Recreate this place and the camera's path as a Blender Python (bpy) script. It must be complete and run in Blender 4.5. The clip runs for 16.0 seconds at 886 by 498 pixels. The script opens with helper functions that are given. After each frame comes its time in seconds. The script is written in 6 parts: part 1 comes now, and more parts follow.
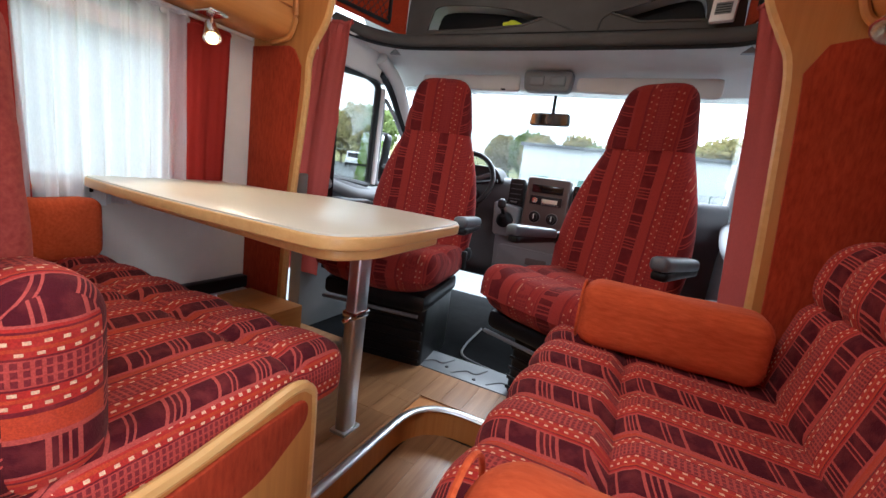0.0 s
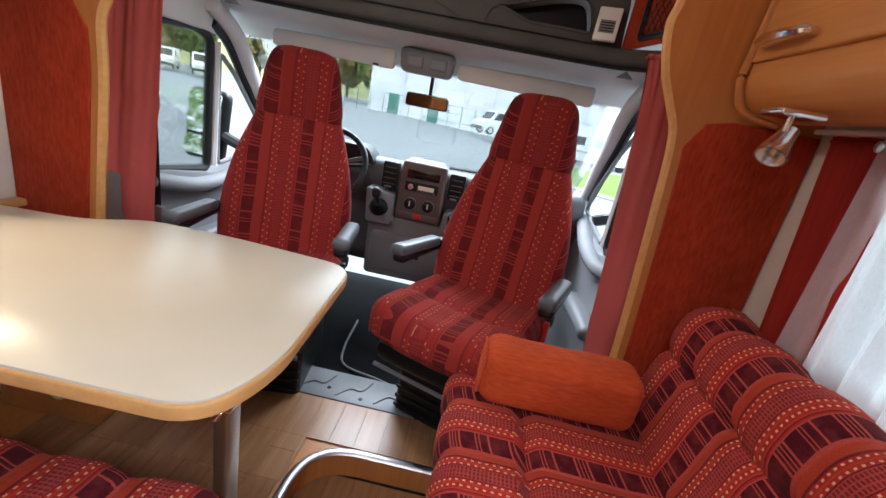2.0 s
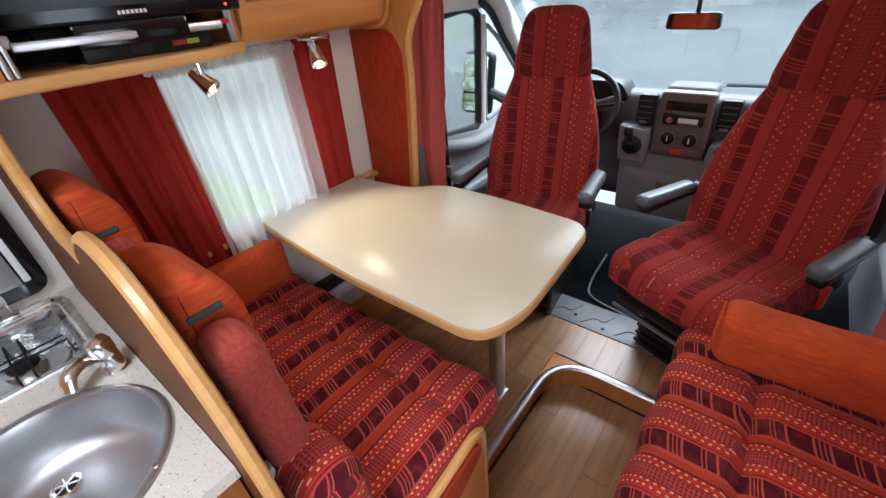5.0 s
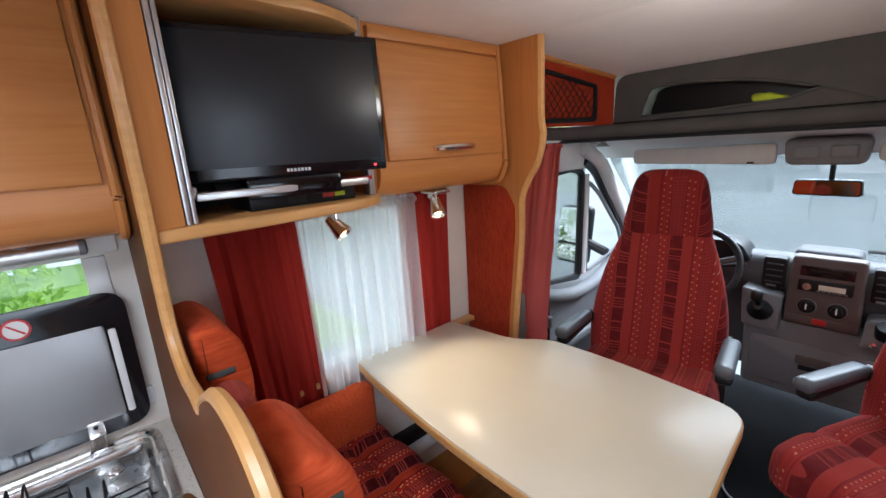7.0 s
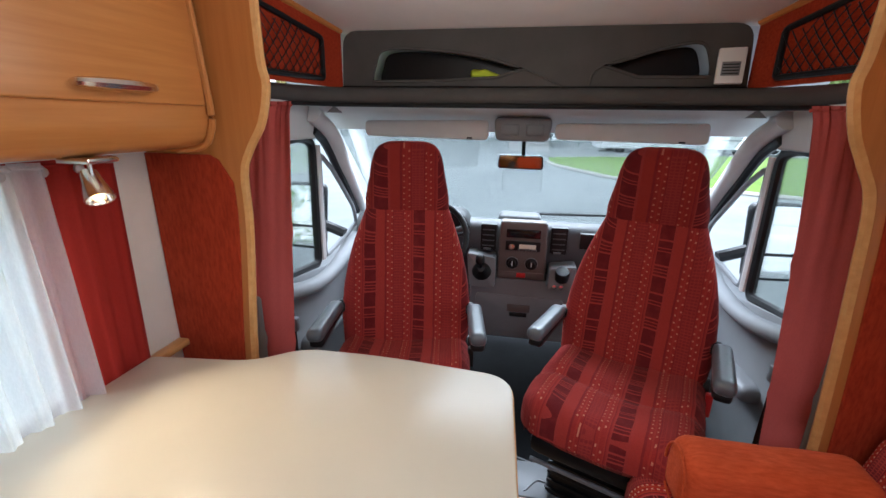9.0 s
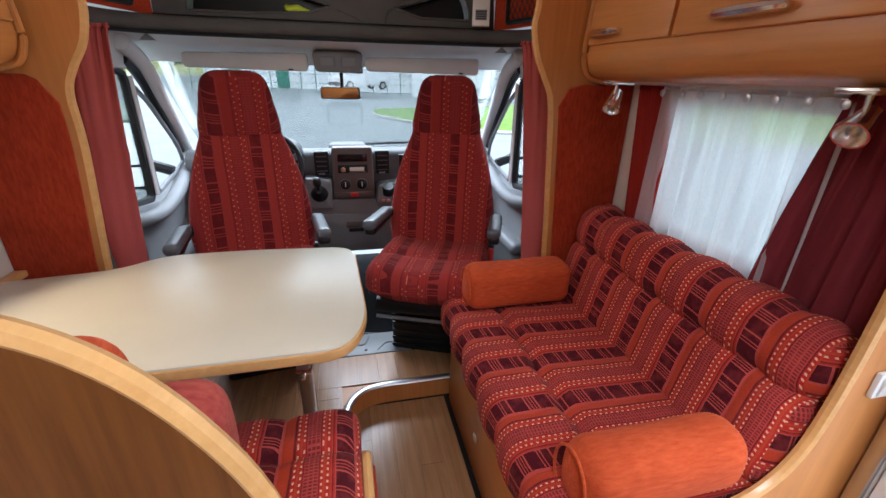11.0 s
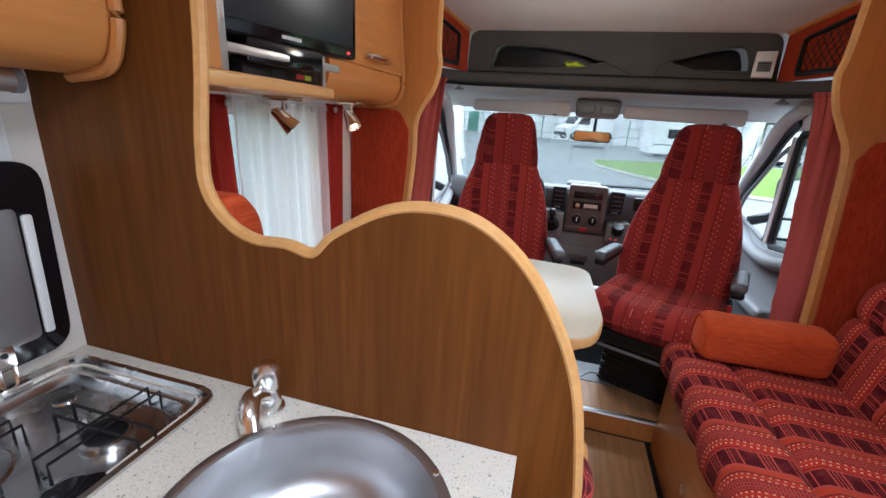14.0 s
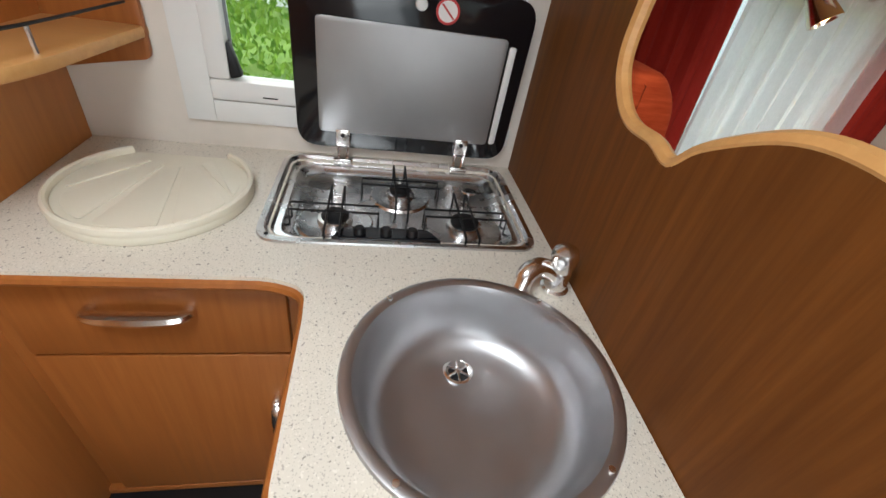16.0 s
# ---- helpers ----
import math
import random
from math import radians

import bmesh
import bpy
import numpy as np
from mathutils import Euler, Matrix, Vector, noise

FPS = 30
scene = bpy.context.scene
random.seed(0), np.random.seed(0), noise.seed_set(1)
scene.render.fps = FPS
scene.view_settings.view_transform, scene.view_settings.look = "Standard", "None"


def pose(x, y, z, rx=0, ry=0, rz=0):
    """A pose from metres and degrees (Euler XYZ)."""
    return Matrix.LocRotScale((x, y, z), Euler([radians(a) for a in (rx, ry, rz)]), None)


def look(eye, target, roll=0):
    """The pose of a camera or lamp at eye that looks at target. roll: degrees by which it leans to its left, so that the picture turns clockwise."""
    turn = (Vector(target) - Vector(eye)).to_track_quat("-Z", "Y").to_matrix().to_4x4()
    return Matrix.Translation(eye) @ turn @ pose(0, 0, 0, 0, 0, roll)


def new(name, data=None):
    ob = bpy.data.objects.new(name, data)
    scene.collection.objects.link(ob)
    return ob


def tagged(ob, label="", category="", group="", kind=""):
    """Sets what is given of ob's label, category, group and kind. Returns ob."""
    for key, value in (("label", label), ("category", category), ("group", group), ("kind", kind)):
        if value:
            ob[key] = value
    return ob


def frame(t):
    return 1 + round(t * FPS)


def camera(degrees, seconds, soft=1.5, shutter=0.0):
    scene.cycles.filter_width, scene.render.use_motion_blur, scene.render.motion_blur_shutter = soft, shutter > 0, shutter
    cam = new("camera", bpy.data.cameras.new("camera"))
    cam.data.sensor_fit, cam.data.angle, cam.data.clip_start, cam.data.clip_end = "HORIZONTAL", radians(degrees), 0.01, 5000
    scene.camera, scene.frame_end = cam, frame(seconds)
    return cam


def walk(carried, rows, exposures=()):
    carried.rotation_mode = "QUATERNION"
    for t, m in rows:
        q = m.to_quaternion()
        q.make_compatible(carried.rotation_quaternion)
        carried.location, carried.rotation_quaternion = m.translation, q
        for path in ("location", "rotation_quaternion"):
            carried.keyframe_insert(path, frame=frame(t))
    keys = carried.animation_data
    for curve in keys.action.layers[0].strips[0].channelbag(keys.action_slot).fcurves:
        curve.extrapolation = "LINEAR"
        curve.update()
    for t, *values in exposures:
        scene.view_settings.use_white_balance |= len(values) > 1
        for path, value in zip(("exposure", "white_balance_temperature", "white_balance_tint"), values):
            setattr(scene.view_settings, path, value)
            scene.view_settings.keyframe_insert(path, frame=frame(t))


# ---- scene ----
cam = camera(93.9, 16.0)
PATH = [
    (0, (0.529, 0.475, 0.881), (-0.3, 2.26, 0.526), 7.6),
    (0.5, (0.491, 0.483, 1.001), (-0.078, 2.359, 0.606), 9.1),
    (1, (0.459, 0.497, 1.019), (0.004, 2.405, 0.629), 10.0),
    (1.5, (0.34, 0.612, 1.107), (0.08, 2.516, 0.551), 12.1),
    (2, (0.288, 0.658, 1.224), (0.202, 2.558, 0.604), 11.3),
    (2.5, (0.162, 0.651, 1.276), (0.575, 2.489, 0.605), 10.0),
    (3, (0.036, 0.58, 1.314), (0.51, 2.349, 0.509), 6.7),
    (3.5, (0.048, 0.535, 1.414), (0.118, 2.33, 0.535), 1.6),
    (4, (0.157, 0.495, 1.469), (-0.379, 2.132, 0.453), -4.2),
    (4.5, (0.331, 0.532, 1.49), (-0.467, 2.015, 0.411), -4.1),
    (5, (0.387, 0.528, 1.483), (-0.711, 1.805, 0.405), -5.0),
    (5.2, (0.396, 0.522, 1.456), (-0.837, 1.692, 0.401), -5.2),
    (7.3, (0.134, 0.501, 1.519), (-1.307, 1.837, 1.149), -2.3),
    (7.5, (0.099, 0.498, 1.501), (-1.243, 1.949, 1.195), -1.8),
    (8, (0.02, 0.523, 1.5), (-1.016, 2.208, 1.203), -1.4),
    (8.5, (-0.03, 0.635, 1.468), (-0.672, 2.481, 1.045), -0.9),
    (9, (-0.053, 0.741, 1.452), (-0.385, 2.622, 0.857), 0.9),
    (9.5, (-0.033, 0.735, 1.432), (-0.069, 2.603, 0.717), 1.9),
    (10, (-0.029, 0.591, 1.427), (0.268, 2.392, 0.609), 2.2),
    (10.2, (-0.025, 0.503, 1.386), (0.388, 2.287, 0.582), 2.4),
    (12.3, (-0.124, -0.01, 1.354), (0.256, 1.852, 0.73), -1.0),
    (12.5, (-0.151, -0.059, 1.353), (0.172, 1.847, 0.839), -0.2),
    (13, (-0.167, -0.103, 1.386), (0.026, 1.864, 1.077), -0.1),
    (13.5, (-0.181, -0.073, 1.363), (-0.119, 1.892, 0.996), 1.6),
    (14, (-0.213, -0.008, 1.324), (-0.7, 1.833, 0.714), 3.6),
    (14.5, (-0.204, 0.124, 1.309), (-1.373, 1.464, 0.394), 6.1),
    (15, (-0.165, 0.144, 1.312), (-1.645, 0.956, 0.239), 6.4),
    (15.5, (-0.167, 0.07, 1.302), (-1.706, 0.677, 0.177), 9.5),
    (16, (-0.12, 0.184, 1.282), (-1.688, 0.552, 0.096), 10.2),
]
walk(cam, [(t, look(eye, target, roll)) for t, eye, target, roll in PATH], [(0.0, 0.95, 5750, 10), (2.0, 0.94, 5800, 10), (2.8, 0.84, 5800, 10), (4.5, 0.84, 5800, 10), (5.2, 0.76, 5750, 10), (8.5, 0.70, 5650, 10), (9.5, 0.82, 5650, 10), (12.4, 0.55, 5450, 10), (13.4, 0.66, 5200, 10), (14.0, 0.74, 5600, 9), (14.5, 0.62, 6300, 8), (16.0, 0.48, 6350, 8)])

# ---- light ----
world = bpy.data.worlds.new("overcast_sky")
scene.world = world
world.use_nodes = True
wn, wl = world.node_tree.nodes, world.node_tree.links
sky = wn.new("ShaderNodeTexSky")
sky.sky_type, sky.sun_disc = "NISHITA", False
sky.sun_elevation, sky.sun_rotation = radians(48), radians(-120)
grey = wn.new("ShaderNodeMix")
grey.data_type = "RGBA"
grey.inputs[0].default_value = 0.8
grey.inputs[7].default_value = (15.0, 15.8, 16.2, 1)
wl.new(sky.outputs[0], grey.inputs[6])
wl.new(grey.outputs[2], wn["Background"].inputs[0])
wn["Background"].inputs[1].default_value = 0.15
sun = new("sun", bpy.data.lights.new("sun", "SUN"))
sun.data.energy, sun.data.angle, sun.data.color = 1.4, radians(14), (1, 0.97, 0.92)
sun.matrix_world = look((-6, -5, 9), (0, 0, 0))


def window_light(name, eye, target, w, h, watts, colour=(0.93, 0.97, 1.0)):
    lamp = bpy.data.lights.new(name, "AREA")
    lamp.shape, lamp.size, lamp.size_y, lamp.energy, lamp.color = "RECTANGLE", w, h, watts, colour
    ob = new(name, lamp)
    ob.matrix_world = look(eye, target)
    return ob


window_light("windscreen_sky_light", (-0.03, 4.0, 2.25), (-0.03, 2.4, 0.7), 2.2, 0.8, 95)
window_light("door_light", (1.34, 0.1, 0.95), (0, 0.2, 0.9), 0.65, 1.5, 5)
# added fill lamp, out of view above a gap left in the ceiling
window_light("overhead_fill_light", (0.0, -0.1, 2.02), (0, -0.1, 0), 0.45, 0.45, 14)


# ---- materials ----
class Nodes:
    def __init__(self, name):
        self.mat = bpy.data.materials.new(name)
        self.mat.use_nodes = True
        self.t = self.mat.node_tree
        self.b = self.t.nodes["Principled BSDF"]

    def n(self, kind, **sets):
        node = self.t.nodes.new(kind)
        for k, v in sets.items():
            if k == "operation":
                node.operation = v
            elif k == "data_type":
                node.data_type = v
            elif k == "blend_type":
                node.blend_type = v
        return node

    def put(self, socket, v):
        if isinstance(v, (int, float, tuple)):
            socket.default_value = v
        else:
            self.t.links.new(v, socket)

    def math(self, op, a, b=0.0, c=0.0):
        m = self.n("ShaderNodeMath", operation=op)
        for k, v in enumerate((a, b, c)):
            self.put(m.inputs[k], v)
        return m.outputs[0]

    def mix(self, f, a, b, blend="MIX"):
        m = self.n("ShaderNodeMix", data_type="RGBA", blend_type=blend)
        self.put(m.inputs[0], f)
        self.put(m.inputs[6], a if not isinstance(a, tuple) else (*a, 1))
        self.put(m.inputs[7], b if not isinstance(b, tuple) else (*b, 1))
        return m.outputs[2]

    def coords(self, scale=(1, 1, 1)):
        tc, mp = self.n("ShaderNodeTexCoord"), self.n("ShaderNodeMapping")
        self.t.links.new(tc.outputs["Object"], mp.inputs[0])
        mp.inputs["Scale"].default_value = scale
        return mp.outputs[0]

    def noise(self, size, scale=(1, 1, 1), detail=4, rough=0.55):
        t = self.n("ShaderNodeTexNoise")
        self.t.links.new(self.coords(scale), t.inputs["Vector"])
        t.inputs["Scale"].default_value, t.inputs["Detail"].default_value = size, detail
        t.inputs["Roughness"].default_value = rough
        return t.outputs[0]

    def ramp(self, f, lo, hi):
        m = self.n("ShaderNodeMapRange")
        self.put(m.inputs[0], f)
        m.inputs[1].default_value, m.inputs[2].default_value = lo, hi
        return m.outputs[0]

    def bump(self, h, strength=0.2, dist=0.002):
        b = self.n("ShaderNodeBump")
        b.inputs["Strength"].default_value, b.inputs["Distance"].default_value = strength, dist
        self.put(b.inputs["Height"], h)
        self.t.links.new(b.outputs[0], self.b.inputs["Normal"])

    def done(self, colour, rough=0.5, metal=0.0, **more):
        self.put(self.b.inputs["Base Color"], colour if not isinstance(colour, tuple) else (*colour, 1))
        self.put(self.b.inputs["Roughness"], rough)
        self.b.inputs["Metallic"].default_value = metal
        for k, v in more.items():
            self.b.inputs[k.replace("_", " ")].default_value = v
        return self.mat


def paint(name, colour, rough=0.5, metal=0.0, vary=0.12, size=6.0, grain=180.0, bump=0.08, uneven=0.16, gloss=0.5):
    """A plain surface with faint patches and a fine grain."""
    n = Nodes(name)
    dark = tuple(c * (1 - vary) for c in colour)
    light = tuple(min(1, c * (1 + vary * 0.6)) for c in colour)
    big = n.ramp(n.noise(size), 0.3, 0.7)
    fine = n.noise(grain, detail=2)
    n.bump(fine, bump, 0.001)
    r = n.math("ADD", n.math("MULTIPLY", n.noise(size * 3), uneven), rough - uneven / 2)
    return n.done(n.mix(big, dark, light), r, metal, Specular_IOR_Level=gloss)


def timber(name, a, b, along="z", rough=0.38, size=9.0, gloss=0.4):
    """Veneer with long grain along one axis."""
    n = Nodes(name)
    k = {"x": (0.05, 1, 1), "y": (1, 0.05, 1), "z": (1, 1, 0.05)}[along]
    grain = n.noise(60, k, 6, 0.6)
    broad = n.noise(size, tuple(c * (0.8 if c == 1 else 2.0) for c in k), 3)
    col = n.mix(n.ramp(grain, 0.3, 0.72), a, b)
    mid = tuple((p * 0.6 + q * 0.4) * 0.82 for p, q in zip(a, b))
    col = n.mix(n.math("MULTIPLY", n.ramp(broad, 0.45, 0.75), 0.6), col, mid)
    n.bump(grain, 0.05, 0.0006)
    return n.done(col, n.math("ADD", n.math("MULTIPLY", grain, 0.15), rough - 0.07), Specular_IOR_Level=gloss)


def chenille(name, a, b, scale=(1, 1, 1), rough=0.95):
    """Plain ribbed velvet."""
    n = Nodes(name)
    fine = n.noise(110, scale, 4, 0.6)
    big = n.noise(7, (1, 1, 1), 3)
    col = n.mix(n.ramp(fine, 0.3, 0.7), a, b)
    col = n.mix(n.math("MULTIPLY", n.ramp(big, 0.35, 0.75), 0.35), col, tuple(c * 0.6 for c in a))
    n.bump(fine, 0.5, 0.002)
    m = n.done(col, rough, Specular_IOR_Level=0.12)
    n.b.inputs["Sheen Weight"].default_value = 0.12
    n.b.inputs["Sheen Tint"].default_value = (1, 0.45, 0.3, 1)
    return m


def woven(name, axis, period=0.19, shift=0.0, pale=(0.86, 0.52, 0.32), rust=(0.54, 0.060, 0.021), red=(0.49, 0.030, 0.022),
          dark=(0.075, 0.007, 0.012), pink=(0.50, 0.080, 0.062), turned=False, wrap=True, dot=0.0175, thread=0.40):
    """Banded upholstery along one axis: a plain velvet rib, rows of pale dots, a chequered strip, more dots, then dark blocks framed in pink."""
    n = Nodes(name)
    sep = n.n("ShaderNodeSeparateXYZ")
    n.t.links.new(n.coords(), sep.inputs[0])
    x, y, z = sep.outputs
    if wrap:
        tc, sn = n.n("ShaderNodeTexCoord"), n.n("ShaderNodeSeparateXYZ")
        n.t.links.new(tc.outputs["Normal"], sn.inputs[0])
        flank = n.math("GREATER_THAN", n.math("ABSOLUTE", sn.outputs[0 if axis == "x" else 1]), 0.72)
        face = n.math("SUBTRACT", 1.0, flank)
        # on the flanks the cloth is wrapped round: the bands climb the side
        v = n.math("ADD", n.math("MULTIPLY", x if axis == "x" else y, face), n.math("MULTIPLY", z, flank))
        u = n.math("ADD", n.math("SUBTRACT", n.math("MULTIPLY", z, face), y if axis == "x" else n.math("MULTIPLY", x, -1.0)), 5.0)
    else:
        v = x if axis == "x" else y
        u = n.math("ADD", n.math("SUBTRACT", z, y if axis == "x" else x), 5.0)
    # the weave is never quite straight
    v = n.math("ADD", v, n.math("MULTIPLY", n.math("SUBTRACT", n.noise(9, detail=2), 0.5), 0.008))
    along = n.math("ADD", n.math("DIVIDE", v, period), 10.0 + shift)
    band = n.math("FRACT", along)
    cell = n.math("FLOOR", along)
    if turned:
        band = n.math("SUBTRACT", 1.0, band)

    def between(f, a, b):
        return n.math("MULTIPLY", n.math("GREATER_THAN", f, a), n.math("LESS_THAN", f, b))

    col = n.mix(n.math("MULTIPLY", n.ramp(n.noise(12), 0.35, 0.7), 0.5), red, tuple(c * 0.8 for c in red))
    for lo, hi in ((-0.01, 0.15), (0.245, 0.27), (0.575, 0.60), (0.665, 0.685)):
        col = n.mix(between(band, lo, hi), col, rust)
    for lo, hi in ((0.15, 0.185), (0.32, 0.335), (0.52, 0.535), (0.685, 0.70)):
        col = n.mix(n.math("MULTIPLY", between(band, lo, hi), 0.85), col, tuple(c * 1.6 for c in dark))
    # chequered strip: three rows of small dark squares on pink
    col = n.mix(n.math("MULTIPLY", between(band, 0.335, 0.52), 0.75), col, pink)
    bars = n.math("LESS_THAN", n.math("FRACT", n.math("DIVIDE", u, 0.0095)), 0.58)
    for lo, hi in ((0.345, 0.39), (0.405, 0.45), (0.465, 0.51)):
        col = n.mix(n.math("MULTIPLY", n.math("MULTIPLY", between(band, lo, hi), bars), 0.8), col, tuple(c * 1.8 for c in dark))
    # dots
    for k, (lo, hi) in enumerate(((0.20, 0.226), (0.285, 0.309), (0.545, 0.568), (0.618, 0.643))):
        f = n.math("FRACT", n.math("ADD", n.math("DIVIDE", u, dot), 0.37 * k))
        col = n.mix(n.math("MULTIPLY", between(band, lo, hi), n.math("LESS_THAN", f, thread)), col, pale)
    # dark blocks of uneven width
    uu = n.math("ADD", u, n.math("MULTIPLY", cell, 0.047))
    block = n.math("FRACT", n.math("DIVIDE", uu, 0.165))
    gap = between(block, -0.01, 0.035)
    for lo, hi in ((0.33, 0.365), (0.405, 0.425), (0.465, 0.485), (0.525, 0.56), (0.80, 0.82), (0.86, 0.88)):
        gap = n.math("ADD", gap, between(block, lo, hi))
    inner = n.mix(n.math("MINIMUM", gap, 1.0), dark, pink)
    col = n.mix(between(band, 0.735, 0.965), col, inner)
    col = n.mix(n.math("ADD", between(band, 0.72, 0.737), between(band, 0.963, 1.01)), col, pink)
    weave = n.noise(420, (1, 1, 1), 2)
    nap = n.noise(28, (1, 1, 1), 3)
    col = n.mix(n.math("MULTIPLY", n.ramp(weave, 0.35, 0.65), 0.35), col, tuple(c * 0.9 for c in dark))
    col = n.mix(n.math("MULTIPLY", n.ramp(nap, 0.45, 0.75), 0.22), col, pink)
    n.bump(weave, 0.6, 0.002)
    m = n.done(col, 0.93, Specular_IOR_Level=0.10)
    n.b.inputs["Sheen Weight"].default_value = 0.08
    n.b.inputs["Sheen Tint"].default_value = (1, 0.5, 0.4, 1)
    return m


def cloth(name, colour, through_light, gap=0.0):
    """A hanging cloth that lets some light through."""
    n = Nodes(name)
    fine = n.noise(300, (1, 1, 0.3), 2)
    col = n.mix(n.ramp(fine, 0.3, 0.7), tuple(c * 0.92 for c in colour), colour)
    n.bump(fine, 0.3, 0.001)
    n.done(col, 0.9, Specular_IOR_Level=0.15)
    tr, mx = n.n("ShaderNodeBsdfTranslucent"), n.n("ShaderNodeMixShader")
    n.t.links.new(col, tr.inputs[0])
    mx.inputs[0].default_value = through_light
    n.t.links.new(n.b.outputs[0], mx.inputs[1])
    n.t.links.new(tr.outputs[0], mx.inputs[2])
    out = mx.outputs[0]
    if gap:
        cl, m2 = n.n("ShaderNodeBsdfTransparent"), n.n("ShaderNodeMixShader")
        m2.inputs[0].default_value = gap
        n.t.links.new(out, m2.inputs[1])
        n.t.links.new(cl.outputs[0], m2.inputs[2])
        out = m2.outputs[0]
    n.t.links.new(out, n.t.nodes["Material Output"].inputs[0])
    return n.mat


def glass(name, tint=(0.95, 0.98, 0.97)):
    n = Nodes(name)
    gl, cl, mx = n.n("ShaderNodeBsdfGlossy"), n.n("ShaderNodeBsdfTransparent"), n.n("ShaderNodeMixShader")
    gl.inputs["Roughness"].default_value = 0.02
    cl.inputs[0].default_value = (*tint, 1)
    fr = n.n("ShaderNodeFresnel")
    n.put(mx.inputs[0], n.math("MULTIPLY", fr.outputs[0], 0.7))
    n.t.links.new(cl.outputs[0], mx.inputs[1])
    n.t.links.new(gl.outputs[0], mx.inputs[2])
    n.t.links.new(mx.outputs[0], n.t.nodes["Material Output"].inputs[0])
    return n.mat


def glow(name, colour, strength):
    n = Nodes(name)
    n.b.inputs["Emission Color"].default_value = (*colour, 1)
    n.b.inputs["Emission Strength"].default_value = strength
    return n.done(colour, 0.4)


def brushed(name, colour=(0.55, 0.55, 0.56), rough=0.28, scale=(1, 0.05, 1)):
    n = Nodes(name)
    streak = n.noise(200, scale, 3)
    n.bump(streak, 0.06, 0.0004)
    smear = n.ramp(n.noise(8), 0.3, 0.8)
    col = n.mix(n.math("MULTIPLY", smear, 0.25), colour, tuple(c * 0.75 for c in colour))
    return n.done(col, n.math("ADD", n.math("MULTIPLY", n.noise(14), 0.2), rough - 0.08), 1.0)


def speckled(name, colour, fleck):
    """Laminate with fine dark and pale flecks."""
    n = Nodes(name)
    cloud = n.ramp(n.noise(5), 0.3, 0.7)
    col = n.mix(cloud, tuple(c * 0.95 for c in colour), colour)
    col = n.mix(n.math("MULTIPLY", n.ramp(n.noise(330, detail=1), 0.60, 0.68), 0.55), col, fleck)
    col = n.mix(n.math("MULTIPLY", n.ramp(n.noise(210, detail=1), 0.62, 0.70), 0.5), col, (0.80, 0.76, 0.68))
    col = n.mix(n.math("MULTIPLY", n.ramp(n.noise(120, detail=1), 0.68, 0.71), 0.7), col, tuple(c * 0.5 for c in fleck))
    return n.done(col, 0.36)


WOOD = timber("beech_veneer", (0.50, 0.190, 0.046), (0.60, 0.255, 0.072), "y")
WOODZ = timber("upright_beech_veneer", (0.47, 0.178, 0.042), (0.57, 0.236, 0.064), "z")
WALNUT = timber("walnut_veneer", (0.105, 0.034, 0.006), (0.185, 0.064, 0.012), "z", 0.50, gloss=0.16)
# redder beech, its colour also darkened for the shadow below the worktop
CABINET = timber("reddish_shaded_beech_veneer", (0.27, 0.085, 0.018), (0.36, 0.125, 0.029), "z")
EDGE = timber("light_beech_edging", (0.58, 0.30, 0.10), (0.68, 0.38, 0.14), "y", 0.33)
SUEDE = chenille("brick_red_suede", (0.27, 0.024, 0.008), (0.42, 0.050, 0.016), (1, 1, 0.25))
ORANGE = chenille("rust_orange_velvet", (0.46, 0.060, 0.016), (0.62, 0.105, 0.030), (0.25, 1, 1))
RUST = chenille("faded_red_chenille", (0.26, 0.035, 0.028), (0.38, 0.07, 0.05), (0.2, 1, 1))
RIBBED = chenille("ribbed_orange_chenille", (0.42, 0.045, 0.012), (0.64, 0.105, 0.030), (0.12, 0.12, 1))
SOFA = woven("banded_sofa_fabric", "y", 0.19, 0.16, turned=True)
BENCH = woven("banded_bench_fabric", "x", 0.19, 0.3)
SEATS = woven("banded_cab_seat_fabric", "x", 0.212, 0.58, (0.58, 0.25, 0.15), (0.36, 0.040, 0.030), (0.335, 0.031, 0.026), (0.125, 0.012, 0.014), (0.34, 0.042, 0.034), wrap=False, dot=0.022, thread=0.22)
HEADCOVER = woven("banded_headrest_fabric", "x", 0.27, 0.245, (0.44, 0.16, 0.10), (0.27, 0.027, 0.020), (0.255, 0.023, 0.019), (0.11, 0.010, 0.012), (0.28, 0.036, 0.030), wrap=False, dot=0.022, thread=0.22)
CURTAIN = cloth("dusty_red_curtain", (0.50, 0.10, 0.085), 0.3)
MAROON = cloth("maroon_drape", (0.20, 0.026, 0.032), 0.22)
DRAPE = cloth("deep_red_drape", (0.36, 0.028, 0.02), 0.3)
SHEER = cloth("white_voile", (0.90, 0.91, 0.92), 0.58, 0.24)
CREAM = paint("cream_wall_board", (0.66, 0.60, 0.53), 0.6, vary=0.06)
CEILING = paint("pale_ceiling_cloth", (0.82, 0.78, 0.75), 0.85, vary=0.04, bump=0.2)
TABLETOP = paint("cream_laminate", (0.60, 0.55, 0.44), 0.30, vary=0.025, size=6, bump=0.0, uneven=0.02)
WORKTOP = speckled("speckled_cream_worktop", (0.66, 0.615, 0.53), (0.27, 0.24, 0.20))
FELT = paint("charcoal_felt", (0.085, 0.082, 0.078), 0.95, vary=0.15, grain=300, bump=0.4, gloss=0.12)
